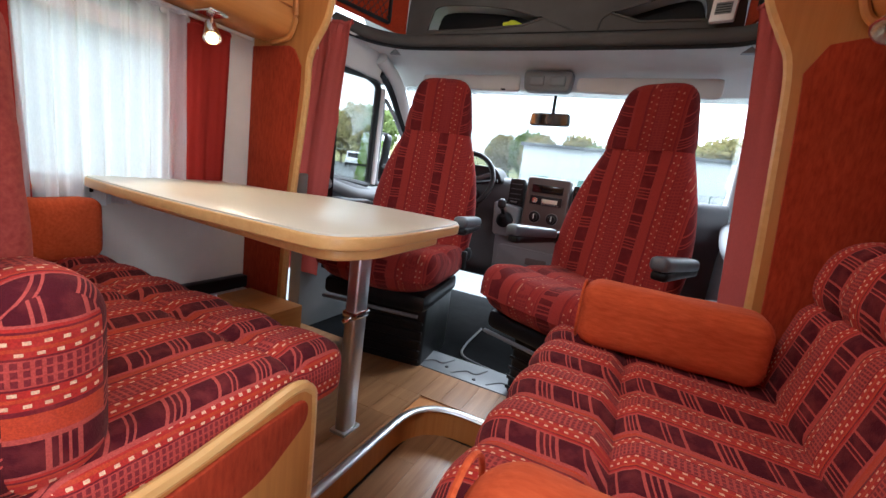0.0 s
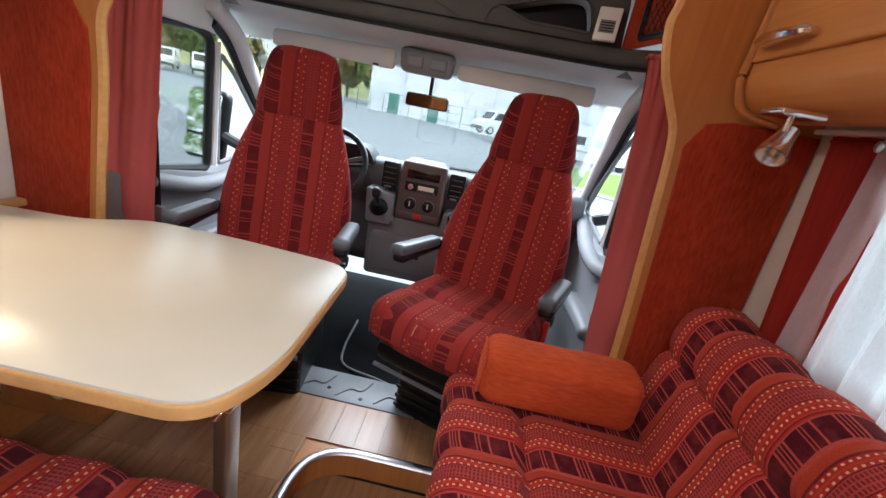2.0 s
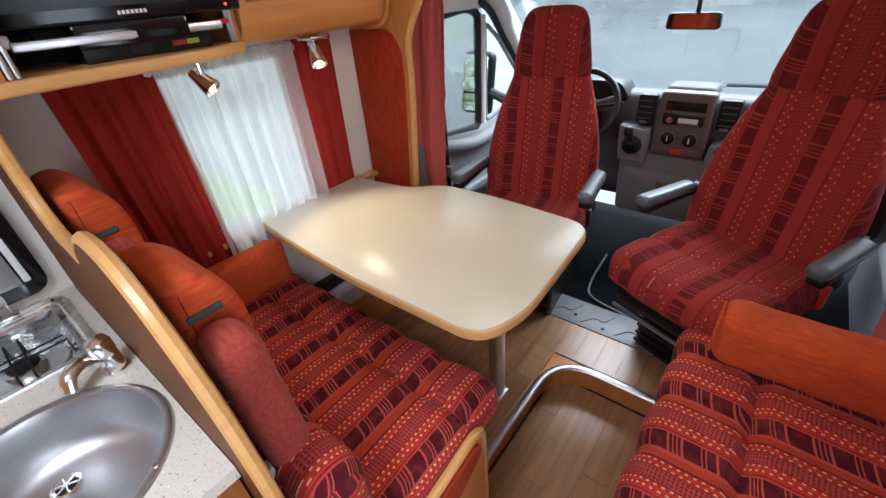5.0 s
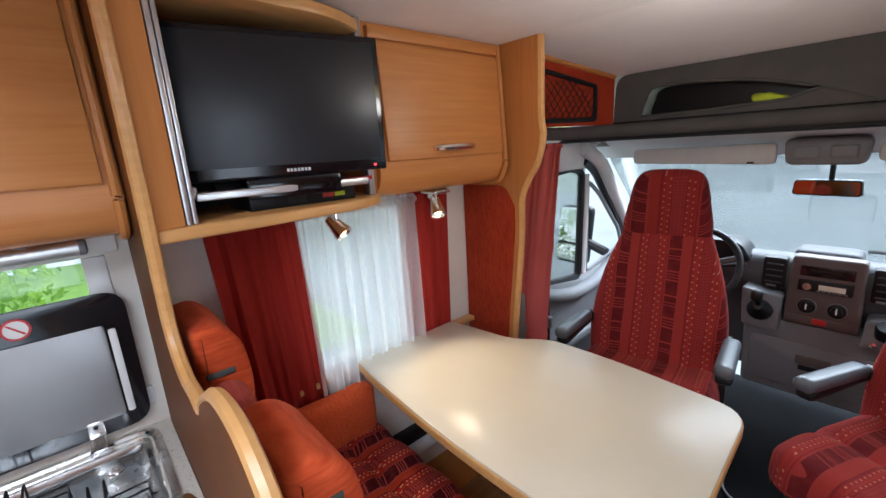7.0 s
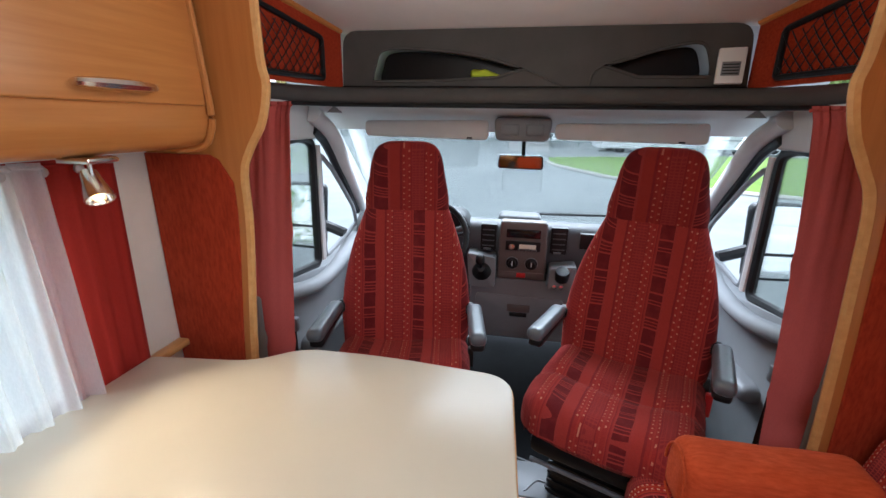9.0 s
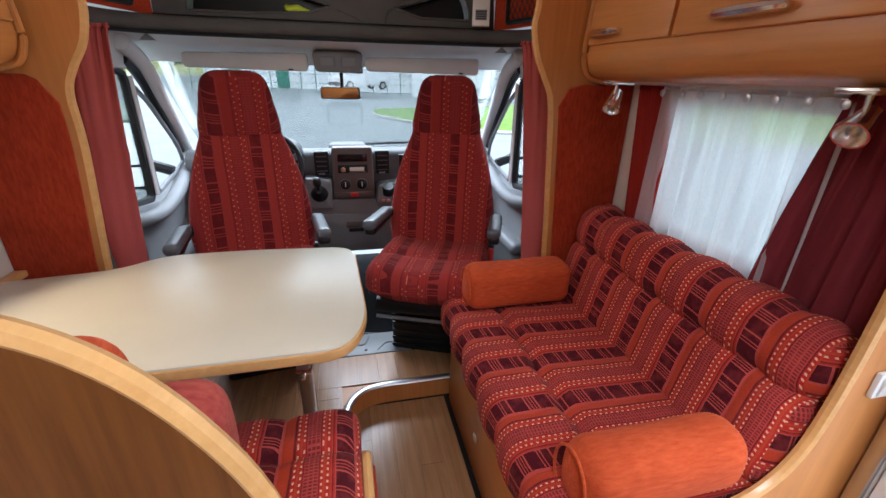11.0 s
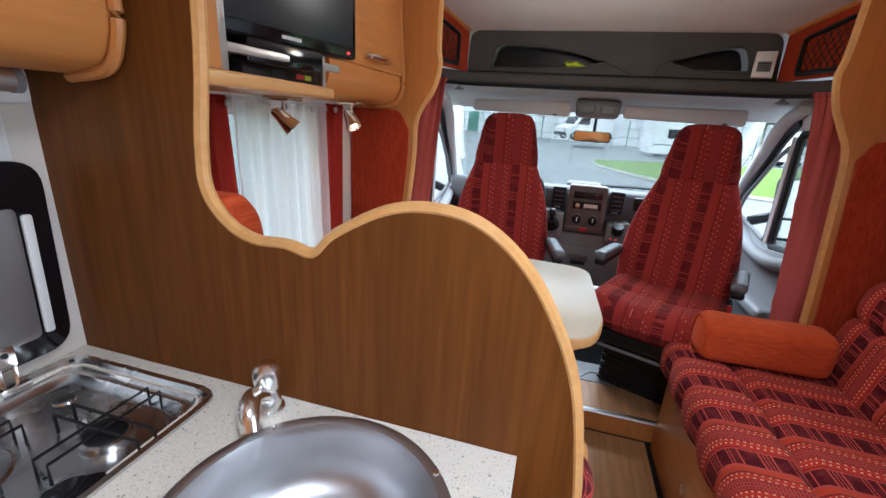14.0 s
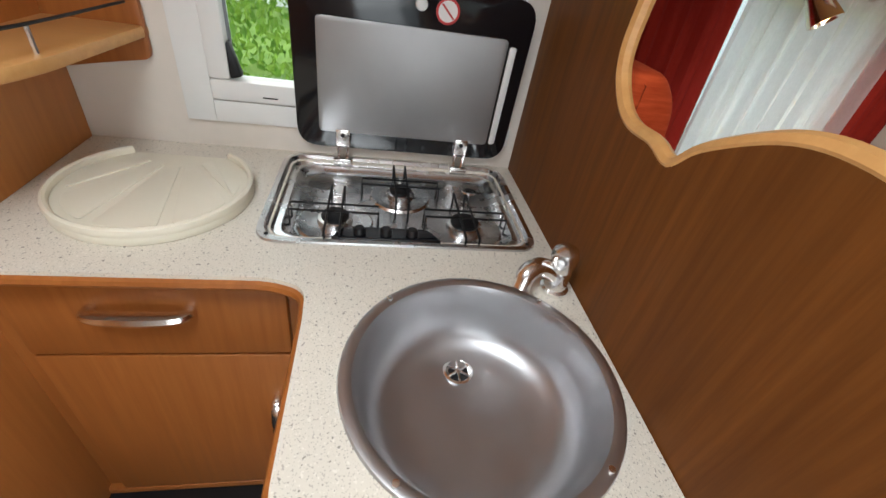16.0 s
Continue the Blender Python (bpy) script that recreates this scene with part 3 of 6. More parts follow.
def headrest(x0, x1, top, label):
    """A ribbed cushion, flat behind and swelling forwards, with a folded pad hung on its open end."""
    ob = thing("headrest", label, "headrest", pose(0.5 * (x0 + x1), 0.635, 0.86), "headrests on the dinette bench")
    w, h = (x1 - x0) / 2, top - 0.86
    side = rounded([(0.0, 0.0), (0.10, 0.0), (0.122, 0.45 * h), (0.105, 0.82 * h), (0.055, h), (0.0, 0.97 * h)], [0.02, 0.03, 0.08, 0.05, 0.04, 0.02], 7)
    part("cushion", prism(side, -w, w, "x", 0.022, 4), RIBBED, ob)
    part("slot", rbox((w - 0.004, 0.016, 0.166), (w + 0.004, 0.078, 0.182), 0.003), FELT, ob, "dark strap slot")
    pad = part("end_pad", soft((w + 0.004, 0.0, -0.27), (w + 0.11, 0.088, 0.165), 0.038, (10, 12, 26), lambda p, nor: p + nor * 0.004 * noise.noise(p * 14) + Vector((0, -0.05 * (p.z - 0.165), 0))), RUST, ob, "faded red chenille pad")
    part("tag", rbox((w + 0.06, -0.004, -0.20), (w + 0.085, 0.012, -0.17), 0), PAPER, pad, "small white tag")
    return ob


headrest(-1.10, -0.82, 1.155, "rust orange chenille headrest with faded end pad at the wall")
headrest(-0.53, -0.30, 1.11, "rust orange chenille headrest with faded end pad beside the partition")
whole("seat_hinge", soft((-0.625, 0.64, 0.42), (-0.54, 0.745, 1.05), 0.04, (6, 10, 20)), FELT, "dark grey rounded hinge cover between the two bench backs", "hinge cover")


def pillow(name, lo, hi, r, m, mat, label, tag=False):
    ob = thing(name, label, "cushion", m)
    part("cover", soft(lo, hi, r, (26, 14, 12), lambda p, nor: p + nor * 0.004 * noise.noise(p * 9)), mat, ob)
    if tag:
        part("tag", rbox((hi[0] - 0.13, hi[1] - 0.004, lo[2] + 0.02), (hi[0] - 0.10, hi[1] + 0.012, lo[2] + 0.022), 0), PAPER, ob, "small white tag")
    return ob


pillow("end_cushion", (-0.045, -0.22, 0.0), (0.045, 0.22, 0.20), 0.035, pose(-1.115, 1.01, 0.452), ORANGE, "rust velvet cushion at the wall end of the bench")

# ---- sofa ----
def sofa():
    ob = thing("sofa", "long side sofa in banded red fabric with quilted back rolls", "sofa", pose(0, 0, 0))
    part("base", rbox((0.38, 0.80, -0.11), (1.15, 1.80, 0.30), 0.005), WOOD, ob, "wooden sofa base")
    part("base_foot", rbox((0.40, 1.802, -0.004), (1.15, 1.86, 0.30), 0.005), WOOD, ob, "wooden sofa base")
    part("lock", lathe([(0.022, 0), (0.022, 0.006), (0.012, 0.010), (0, 0.010)], 18, pose(0.379, 1.37, 0.09, 0, -90)), CHROME, ob, "round chrome lock")
    f = bulge(0.19, 0.16, 0.017, 1)

    def seat(p, nor):
        q = f(p, nor)
        if nor.z > 0.3:
            q.z -= 0.03 * math.exp(-((p.x - 0.56) / 0.02) ** 2)
            q.z -= 0.02 * max(0, (p.x - 0.56) / 0.5)
        return q
    part("seat_cushion", soft((0.335, 0.80, 0.30), (1.04, 1.85, 0.462), 0.06, (46, 90, 9), seat), SOFA, ob, "quilted seat with a front roll")
    lean = pose(0.96, 0, 0.43, 0, 13)
    part("back_cushion", moved(soft((-0.075, 0.78, -0.03), (0.08, 1.86, 0.26), 0.06, (10, 90, 20), f), lean), SOFA, ob, "quilted back cushion")
    part("back_roll", moved(soft((-0.085, 0.78, 0.225), (0.10, 1.87, 0.43), 0.088, (16, 90, 16), f), lean), SOFA, ob, "rounded headrest roll")
    part("roll_flap", moved(prism(rounded([(1.50, 0.385), (1.86, 0.42), (1.86, 0.435), (1.50, 0.40)], 0.004, 2), 0.05, 0.095, "x", 0.002), lean), RUST, ob, "loose red flap behind the roll")
    return ob


sofa()
for y, lab in ((1.735, "rust velvet arm cushion against the front end of the sofa"), (0.845, "bright rust velvet arm cushion at the rear end of the sofa")):
    ob = thing("arm_cushion", lab, "cushion", pose(0.64, y, 0.455 if y > 1 else 0.42), "arm cushions on the sofa")
    part("cover", soft((-0.225, -0.075, 0), (0.235, 0.075, 0.185), 0.05 if y > 1 else 0.072, (26, 14, 14), lambda p, nor: p + nor * 0.003 * noise.noise(p * 11)), ORANGE, ob)
    part("piping", tube([(-0.222, 0.066 * math.cos(q) * 1.0, 0.092 + 0.083 * math.sin(q)) for q in (2 * math.pi * k / 24 for k in range(24))], 0.004, 6, closed=True, up=(1, 0, 0)), ORANGE, ob)

# ---- sofa end panel with the control unit and switch ----
def end_panel():
    ob = thing("sofa_end_panel", "curved beech end panel between sofa and entrance door", "panel", pose(0, 0, 0))
    k = smooth_line([(0.80, CEIL), (0.80, 1.60), (0.83, 1.42), (0.90, 1.34), (0.97, 1.25), (1.0, 1.12), (1.0, 0.95), (0.985, 0.72), (0.95, 0.56), (0.87, 0.46), (0.74, 0.415), (0.55, 0.40), (0.40, 0.385), (0.37, 0.36), (0.365, 0.2), (0.365, -0.11)], 6)
    part("panel", prism(k + [(RX, -0.11), (RX, CEIL)], 0.745, 0.768, "y"), WOODZ, ob)
    part("edging", tube([(x, 0.757, z) for x, z in k], 0.014, 8, 1.0, up=(0, 1, 0)), EDGE, ob, "light beech edge strip")
    return ob


end_panel()


def control_unit():
    ob = thing("control_panel", "dark grey control panel with display and buttons on the end panel", "control panel", pose(0.96, 0.742, 1.50, 90))
    part("housing", prism(rounded([(-0.10, -0.075), (0.13, -0.075), (0.13, 0.11), (-0.06, 0.11)], 0.02), 0, 0.02, "z", 0.005), PLASTIC, ob)
    part("fascia", prism(rounded([(-0.05, -0.055), (0.115, -0.055), (0.115, 0.08), (-0.03, 0.08)], 0.015), 0.02, 0.024, "z"), LIGHTPLASTIC, ob)
    part("display", rbox((0.0, -0.01, 0.024), (0.08, 0.05, 0.026), 0.001), SCREEN, ob)
    for k in range(4):
        part("button", rbox((-0.035, -0.04 + 0.025 * k, 0.024), (-0.015, -0.025 + 0.025 * k, 0.029), 0.003), BLACK, ob)
    return ob


control_unit()
ob = thing("light_switch", "white rocker switch on the end panel", "switch", pose(1.075, 0.745, 0.765, 90))
part("plate", rbox((-0.03, -0.033, 0), (0.03, 0.033, 0.012), 0.004), WHITE, ob)
part("rocker", moved(rbox((-0.02, -0.024, 0.008), (0.02, 0.024, 0.018), 0.003), pose(0, 0, 0, 5)), WHITE, ob)

# ---- front pillars with suede panels ----
def pillar(s, cx):
    """s: -1 left, 1 right; cx: the wall's x."""
    ob = thing("pillar_panel", "beech arch pillar with a brick red suede inset beside the cab", "pillar", pose(0, 0, 0), "pillars beside the cab")
    wall = cx
    k = [(-0.80, CEIL), (-0.80, 1.62), (-0.79, 1.54), (-0.815, 1.44), (-0.865, 1.36), (-0.895, 1.28), (-0.90, 1.1), (-0.945, 0.62), (-0.96, 0.2), (-0.96, 0.0)]
    if s > 0:
        k = [(0.715, CEIL), (0.71, 1.62), (0.70, 1.54), (0.725, 1.44), (0.765, 1.36), (0.80, 1.28), (0.82, 1.1), (0.855, 0.62), (0.865, 0.2), (0.865, 0.0)]
    line = smooth_line(k, 5)
    part("panel", prism(line + [(wall, 0.0), (wall, CEIL)], 1.895, 1.93, "y"), WOODZ, ob)
    part("edging", tube([(x, 1.912, z) for x, z in line], 0.016, 8, 1.0, up=(0, 1, 0)), EDGE, ob, "light beech edge strip")
    ins = [(x + 0.022 * s, z) for x, z in line if z < 1.27 and z > 0.05]
    inset = [(wall - 0.004 * s, 0.05), (wall - 0.004 * s, 1.34)] + [(wall - s * 0.23, 1.34), ((k[5][0] + 0.065 * s), 1.325)] + ins
    part("inset", prism(inset, 1.885, 1.897, "y", 0.003), SUEDE, ob, "brick red suede inset")
    return ob


pillar(-1, LX)
pillar(1, RX)


# ---- overhead cabinets ----
def overhead(name, s, y0, y1, doors, handles, label):
    """Curved-front wall cabinet. s: side; doors: list of (y0, y1)."""
    wall = LX if s < 0 else RX
    f = -0.965 if s < 0 else 0.915          # front at the door's lower edge
    ob = thing(name, label, "cabinet", pose(0, 0, 0), "overhead cabinets")
    d = lambda x: (wall + (f - wall) * x)
    prof = [(wall, CEIL), (wall, 1.375), (d(0.55), 1.355), (d(0.9), 1.372), (d(1.02), 1.42), (d(1.03), 1.465), (d(0.99), 1.60), (d(0.93), 1.80), (d(0.90), CEIL)]
    part("body", prism(rounded(prof, [0, 0, 0.02, 0.06, 0.05, 0.04, 0.1, 0.1, 0], 5), y0, y1, "y"), WOOD, ob)
    for a, b in doors:
        face = rounded([(d(0.98), 1.480), (d(1.075), 1.480), (d(1.05), 1.60), (d(0.995), 1.80), (d(0.975), 1.845), (d(0.88), 1.845)], [0, 0.006, 0.1, 0.1, 0.006, 0], 5)
        door = part("door", prism(face, a + 0.004, b - 0.004, "y", 0.003), WOOD, ob)
        for ha, hb in handles:
            if a < ha < b:
                handle("handle", door, (d(1.068), ha, 1.515), (d(1.068), hb, 1.515), (-s * 0.022, 0, 0))
    bead = [(d(0.55), 1.352), (d(0.92), 1.368), (d(1.05), 1.42), (d(1.065), 1.47), (d(1.03), 1.60), (d(0.97), 1.80), (d(0.94), CEIL - 0.01)]
    part("end_bead", tube(smooth_line([(x, y1 - 0.013, z) for x, z in bead], 5), 0.011, 8), WOODZ, ob, "rounded beech end bead")
    part("top_rail", rbox((min(d(0.86), d(0.985)), y0 + 0.004, 1.853), (max(d(0.86), d(0.985)), y1 - 0.026, 1.888), 0.004), WOOD, ob)
    return ob


overhead("overhead_cabinet", -1, 1.262, 1.885, [(1.29, 1.86)], [(1.49, 1.66)], "beech overhead cabinet with one curved door above the table")
overhead("overhead_cabinet", 1, 0.772, 1.885, [(0.79, 1.41), (1.42, 1.86)], [(1.07, 1.25), (1.66, 1.81)], "beech overhead cabinet with two curved doors above the sofa")
overhead("overhead_cabinet", -1, -0.498, 0.592, [(-0.48, 0.03), (0.04, 0.565)], [(-0.30, -0.13), (0.21, 0.38)], "beech overhead cabinet with two curved doors above the kitchen")
ob = thing("under_cabinet_lamp", "silver tube lamp under the kitchen overhead cabinet", "lamp", pose(-1.09, 0, 1.338))
part("tube", tube([(0, -0.05, 0), (0, 0.50, 0)], 0.019, 14), ALU, ob)
for y in (-0.05, 0.50):
    part("end_cap", lathe([(0.020, -0.006), (0.020, 0.006), (0.012, 0.010), (0, 0.010)], 16, pose(0, y, 0, -90 if y > 0 else 90)), LIGHTPLASTIC, ob, "grey end cap")
for y in (0.05, 0.40):
    part("clip", rbox((-0.012, y - 0.012, 0.012), (0.012, y + 0.012, 0.028), 0.003), LIGHTPLASTIC, ob)


# ---- TV niche ----
def tv_niche():
    ob = thing("media_niche", "open beech media niche with dark back and aluminium slide", "niche", pose(0, 0, 0))
    part("shelf", prism(rounded([(LX, 0.62), (-0.825, 0.62), (-0.845, 0.9), (-0.875, 1.15), (-0.95, 1.262), (LX, 1.262)], [0, 0.01, 0.3, 0.1, 0.05, 0], 6), 1.352, 1.382, "z", 0.008, 3), EDGE, ob)
    part("back", rbox((LX, 0.66, 1.382), (-1.19, 1.236, CEIL), 0.002), BLACK, ob)
    part("side", rbox((LX, 0.62, 1.382), (-0.875, 0.64, CEIL), 0.003), WOODZ, ob)
    part("front_board", prism([(-0.828, 0.62), (-0.835, 0.675), (-0.853, 0.675), (-0.846, 0.62)], 1.382, CEIL, "z", 0.002), WOODZ, ob)
    part("side", rbox((LX, 1.240, 1.382), (-0.98, 1.261, CEIL), 0.003), WOODZ, ob)
    for x, y in ((-0.848, 0.690), (-0.962, 1.224)):
        part("slide_rail", join(rbox((x - 0.02, y - 0.012, 1.382), (x + 0.010, y, CEIL), 0.003), rbox((x - 0.02, y + 0.002, 1.382), (x + 0.006, y + 0.012, CEIL), 0.003)), ALU, ob, "aluminium slide rail")
    part("pelmet", prism(rounded([(-1.19, 0.70), (-0.85, 0.70), (-0.84, 0.9), (-0.86, 1.1), (-0.95, 1.24), (-1.19, 1.24)], [0, 0.02, 0.2, 0.2, 0.06, 0], 6), 1.855, 1.885, "z", 0.006), EDGE, ob)
    return ob


tv_niche()


def television():
    ob = thing("television", "black flat television standing in the niche", "television", pose(-0.905, 0.955, 1.465, 0, 0, -11))
    part("casing", rbox((-0.04, -0.262, 0.0), (0.015, 0.262, 0.352), 0.006), BLACK, ob)
    part("bezel", rbox((0.012, -0.258, 0.004), (0.020, 0.258, 0.348), 0.003), GLOSS, ob)
    part("screen", rbox((0.018, -0.243, 0.03), (0.0215, 0.243, 0.335), 0.001), SCREEN, ob)
    part("stand", rbox((-0.04, -0.12, -0.052), (0.02, 0.12, 0.0), 0.006), GLOSS, ob)
    # wordless maker's mark as plain bars
    for k in range(7):
        part("logo_bar", rbox((0.020, -0.02 + 0.009 * k, 0.012), (0.0225, -0.014 + 0.009 * k, 0.020), 0), WHITE, ob, "small white mark")
    part("lamp", rbox((0.019, 0.22, 0.012), (0.023, 0.226, 0.017), 0.001), glow("red_standby_lamp", (1, 0.02, 0.02), 4.0), ob, "red standby lamp")
    part("strip", rbox((-0.02, 0.260, 0.05), (0.0, 0.266, 0.30), 0.001), CHROME, ob)
    return ob


television()
ob = thing("set_top_box", "black satellite receiver on the niche shelf", "receiver", pose(-1.03, 0.99, 1.382))
part("case", rbox((-0.08, -0.15, 0), (0.10, 0.155, 0.042), 0.003), BLACK, ob)
part("display", rbox((0.099, -0.05, 0.010), (0.1015, 0.0, 0.030), 0), SCREEN, ob)
part("red_mark", rbox((0.099, 0.05, 0.014), (0.102, 0.085, 0.026), 0), RED, ob)
part("yellow_mark", rbox((0.099, 0.088, 0.014), (0.102, 0.12, 0.026), 0), LIME, ob)
whole("document_tray", join(rbox((-0.10, -0.22, 0), (0.11, 0.22, 0.006), 0.002), rbox((0.10, -0.22, -0.004), (0.114, 0.22, 0.016), 0.004), rbox((0.07, -0.245, 0.004), (0.108, -0.215, 0.03), 0.005)), ALU, "silver tray with a raised lip lying on the receiver", "tray", m=pose(-1.0, 0.95, 1.4285, 0, 0, -6))
ob = thing("remote_control", "slim black remote control on the silver tray", "remote", pose(-0.985, 1.03, 1.432, 0, 0, 84))
part("body", rbox((-0.10, -0.02, 0), (0.10, 0.02, 0.016), 0.005), BLACK, ob)
for k in range(8):
    part("button", rbox((-0.08 + 0.02 * k, -0.008, 0.015), (-0.07 + 0.02 * k, 0.006, 0.018), 0.001), LIGHTPLASTIC, ob)
whole("red_booklet", rbox((-0.03, -0.10, 0), (0.03, 0.10, 0.012), 0.002), RED, "red booklet on the silver tray", "booklet", m=pose(-0.955, 1.11, 1.432, 0, 0, 3))
whole("wedge_stand", prism([(-0.04, 0), (0.05, 0), (0.03, 0.03), (-0.04, 0.035)], -0.03, 0.03, "y", 0.004), BLACK, "small black plastic clip on the tray", "clip", m=pose(-0.98, 0.80, 1.432))


# ---- spot lamps ----
def spot_lamp(x, y, z, aim, lit, label):
    ob = thing("spot_lamp", label, "lamp", pose(x, y, z), "spot lamps under the cabinets")
    part("ceiling_rose", rbox((-0.045, -0.04, -0.014), (0.045, 0.04, 0.0), 0.006), CHROME, ob)
    part("stem", tube([(0, 0, -0.01), (0, 0, -0.06)], 0.006, 8), CHROME, ob)
    d = Vector(aim).normalized()
    m = Matrix.Translation((0, 0, -0.07)) @ d.to_track_quat("Z", "Y").to_matrix().to_4x4()
    head = part("head", lathe([(0.010, -0.045), (0.018, -0.04), (0.022, -0.015), (0.030, 0.02), (0.032, 0.034), (0.028, 0.034), (0.022, 0.012), (0.006, 0.0)], 20, m, False), CHROME, ob, "chrome lamp head")
    part("bulb", lathe([(0.0, 0.004), (0.010, 0.008), (0.013, 0.020), (0.009, 0.030), (0, 0.033)], 14, m), BULB if lit else GLASS, head, "halogen bulb")
    part("knuckle", lathe([(0, -0.012), (0.011, -0.008), (0.011, 0.008), (0, 0.012)], 12, pose(0, 0, -0.064)), CHROME, ob)
    if lit:
        lamp = bpy.data.lights.new("halogen", "SPOT")
        lamp.energy, lamp.color, lamp.spot_size, lamp.spot_blend, lamp.shadow_soft_size = 4.5, (1, 0.76, 0.48), radians(84), 0.6, 0.02
        lo = new("halogen", lamp)
        lo.matrix_world = look(Vector((x, y, z - 0.07)) + d * 0.055, Vector((x, y, z - 0.07)) + d)
    return ob


spot_lamp(-1.04, 1.13, 1.352, (0.6, 0.35, -0.7), True, "lit chrome spot lamp under the media shelf")
spot_lamp(-1.04, 1.56, 1.358, (0.5, -0.22, -0.78), True, "lit chrome spot lamp under the overhead cabinet")
spot_lamp(0.90, 1.63, 1.360, (-0.45, -0.35, -0.75), False, "unlit chrome spot lamp over the sofa")
spot_lamp(0.96, 0.90, 1.360, (-0.75, -0.2, -0.55), False, "unlit chrome spot lamp over the rear sofa end")


def ceiling_lamp():
    ob = thing("ceiling_lamp", "warm glowing oval ceiling lamp in a grey surround", "lamp", pose(-0.10, 1.62, CEIL - 0.001))
    part("surround", prism(rounded([(-0.175, -0.15), (0.175, -0.15), (0.15, 0.15), (-0.15, 0.15)], 0.02), -0.022, 0, "z", 0.006), LIGHTPLASTIC, ob, "grey lamp surround")
    part("diffuser", lathe([(1.0, -0.022), (0.98, -0.036), (0.86, -0.058), (0.6, -0.072), (0.3, -0.078), (0, -0.079)], 40, Matrix.Diagonal((0.128, 0.110, 1, 1)) @ pose(0, 0.0, 0), False), DIFFUSER, ob, "frosted warm diffuser")
    return ob


ceiling_lamp()
lamp = bpy.data.lights.new("ceiling_lamp_light", "POINT")
lamp.energy, lamp.color, lamp.shadow_soft_size = 4.2, (1, 0.90, 0.76), 0.08
new("ceiling_lamp_light", lamp).location = (-0.10, 1.62, CEIL - 0.19)

# ---- windows with curtains ----
def caravan_window(name, s, y0, y1, z0, z1, label):
    wall = LX if s < 0 else RX
    ob = thing(name, label, "window", pose(0, 0, 0), kind="structure")
    i, o = wall - 0.012 * s, wall + 0.05 * s
    a, b = min(i, o), max(i, o)
    for n, lo, hi in (("window_frame", (a, y0 - 0.03, z0 - 0.03), (b, y1 + 0.03, z0 + 0.02)), ("window_frame", (a, y0 - 0.03, z1 - 0.02), (b, y1 + 0.03, z1 + 0.03)),
                      ("window_frame", (a, y0 - 0.03, z0 + 0.02), (b, y0 + 0.02, z1 - 0.02)), ("window_frame", (a, y1 - 0.02, z0 + 0.02), (b, y1 + 0.03, z1 - 0.02))):
        part(n, rbox(lo, hi, 0.008), WHITE, ob, "white plastic window frame")
    x = wall + 0.035 * s
    p = part("pane", rbox((x - 0.002, y0 + 0.015, z0 + 0.015), (x + 0.002, y1 - 0.015, z1 - 0.015), 0), GLASS, ob)
    p.visible_shadow = False
    return ob


caravan_window("window_1", -1, 0.99, 1.61, 0.70, 1.31, "white framed side window behind voile by the table")
caravan_window("window_2", 1, 1.03, 1.63, 0.84, 1.31, "white framed side window behind voile over the sofa")
w3 = caravan_window("window_3", -1, -0.17, 0.51, 0.92, 1.31, "white framed kitchen window with a black stay")
part("stay", tube([(-1.235, -0.155, 1.29), (-1.24, -0.15, 1.0)], 0.007, 8), LIGHTPLASTIC, w3, "window stay rod")
part("catch", moved(rbox((-0.012, -0.02, -0.04), (0.012, 0.012, 0.04), 0.006), pose(-1.225, -0.145, 0.985, 15)), BLACK, w3, "black window catch")
part("surround", join(rbox((LX + 0.001, -0.265, 0.835), (LX + 0.010, -0.198, 1.37), 0.003), rbox((LX + 0.001, -0.198, 0.835), (LX + 0.010, 0.57, 0.889), 0.003)), WHITE, w3, "broad white window surround")
part("blind_cassette", rbox((-1.216, -0.24, 1.30), (-1.17, 0.57, 1.36), 0.008), WHITE, w3)
for y in (-0.08, 0.03):
    part("vent_slot", rbox((-1.212, y, 0.905), (-1.2065, y + 0.035, 0.908), 0), BLACK, w3)


def curtain(name, bm, mat, label):
    ob = thing(name, label, "curtain", pose(0, 0, 0))
    top = max(v.co.z for v in bm.verts)
    line = [v.co.copy() for v in bm.verts if v.co.z > top - 1e-4]
    part("cloth", bm, mat, ob)
    part("heading_tape", tube([p + Vector((0, 0, -0.012)) for p in line], 0.005, 6, 1.0), mat, ob, "gathered heading tape")
    return ob


curtain("voile_curtain", sheet((1.03, 1.53), 1.345, 0.62, -1.15, 0.021, "y", lambda t: (1.03 + 0.015 * t, 1.53 + 0.01 * t), 3, 14, 130, 7), SHEER, "white translucent voile curtain over the table window")
curtain("side_drape", sheet((0.76, 1.06), 1.345, 0.60, -1.17, 0.012, "y", lambda t: (0.76 + 0.05 * t, 1.04 + 0.04 * t), 4, 12, 50, 4), DRAPE, "deep red side drape beside the table window")
curtain("side_drape", sheet((1.56, 1.75), 1.345, 0.62, -1.175, 0.008, "y", lambda t: (1.47, 1.745 - 0.015 * t), 5, 12, 50, 3), DRAPE, "deep red side drape next to the pillar")
curtain("voile_curtain", sheet((1.0, 1.62), 1.345, 0.68, 1.10, 0.021, "y", None, 6, 14, 130, 7), SHEER, "white translucent voile curtain over the sofa window")
curtain("side_drape", sheet((1.62, 1.80), 1.345, 0.70, 1.115, 0.009, "y", lambda t: (1.60 - 0.09 * t, 1.80 - 0.07 * t), 7, 12, 50, 3), DRAPE, "deep red side drape next to the pillar")
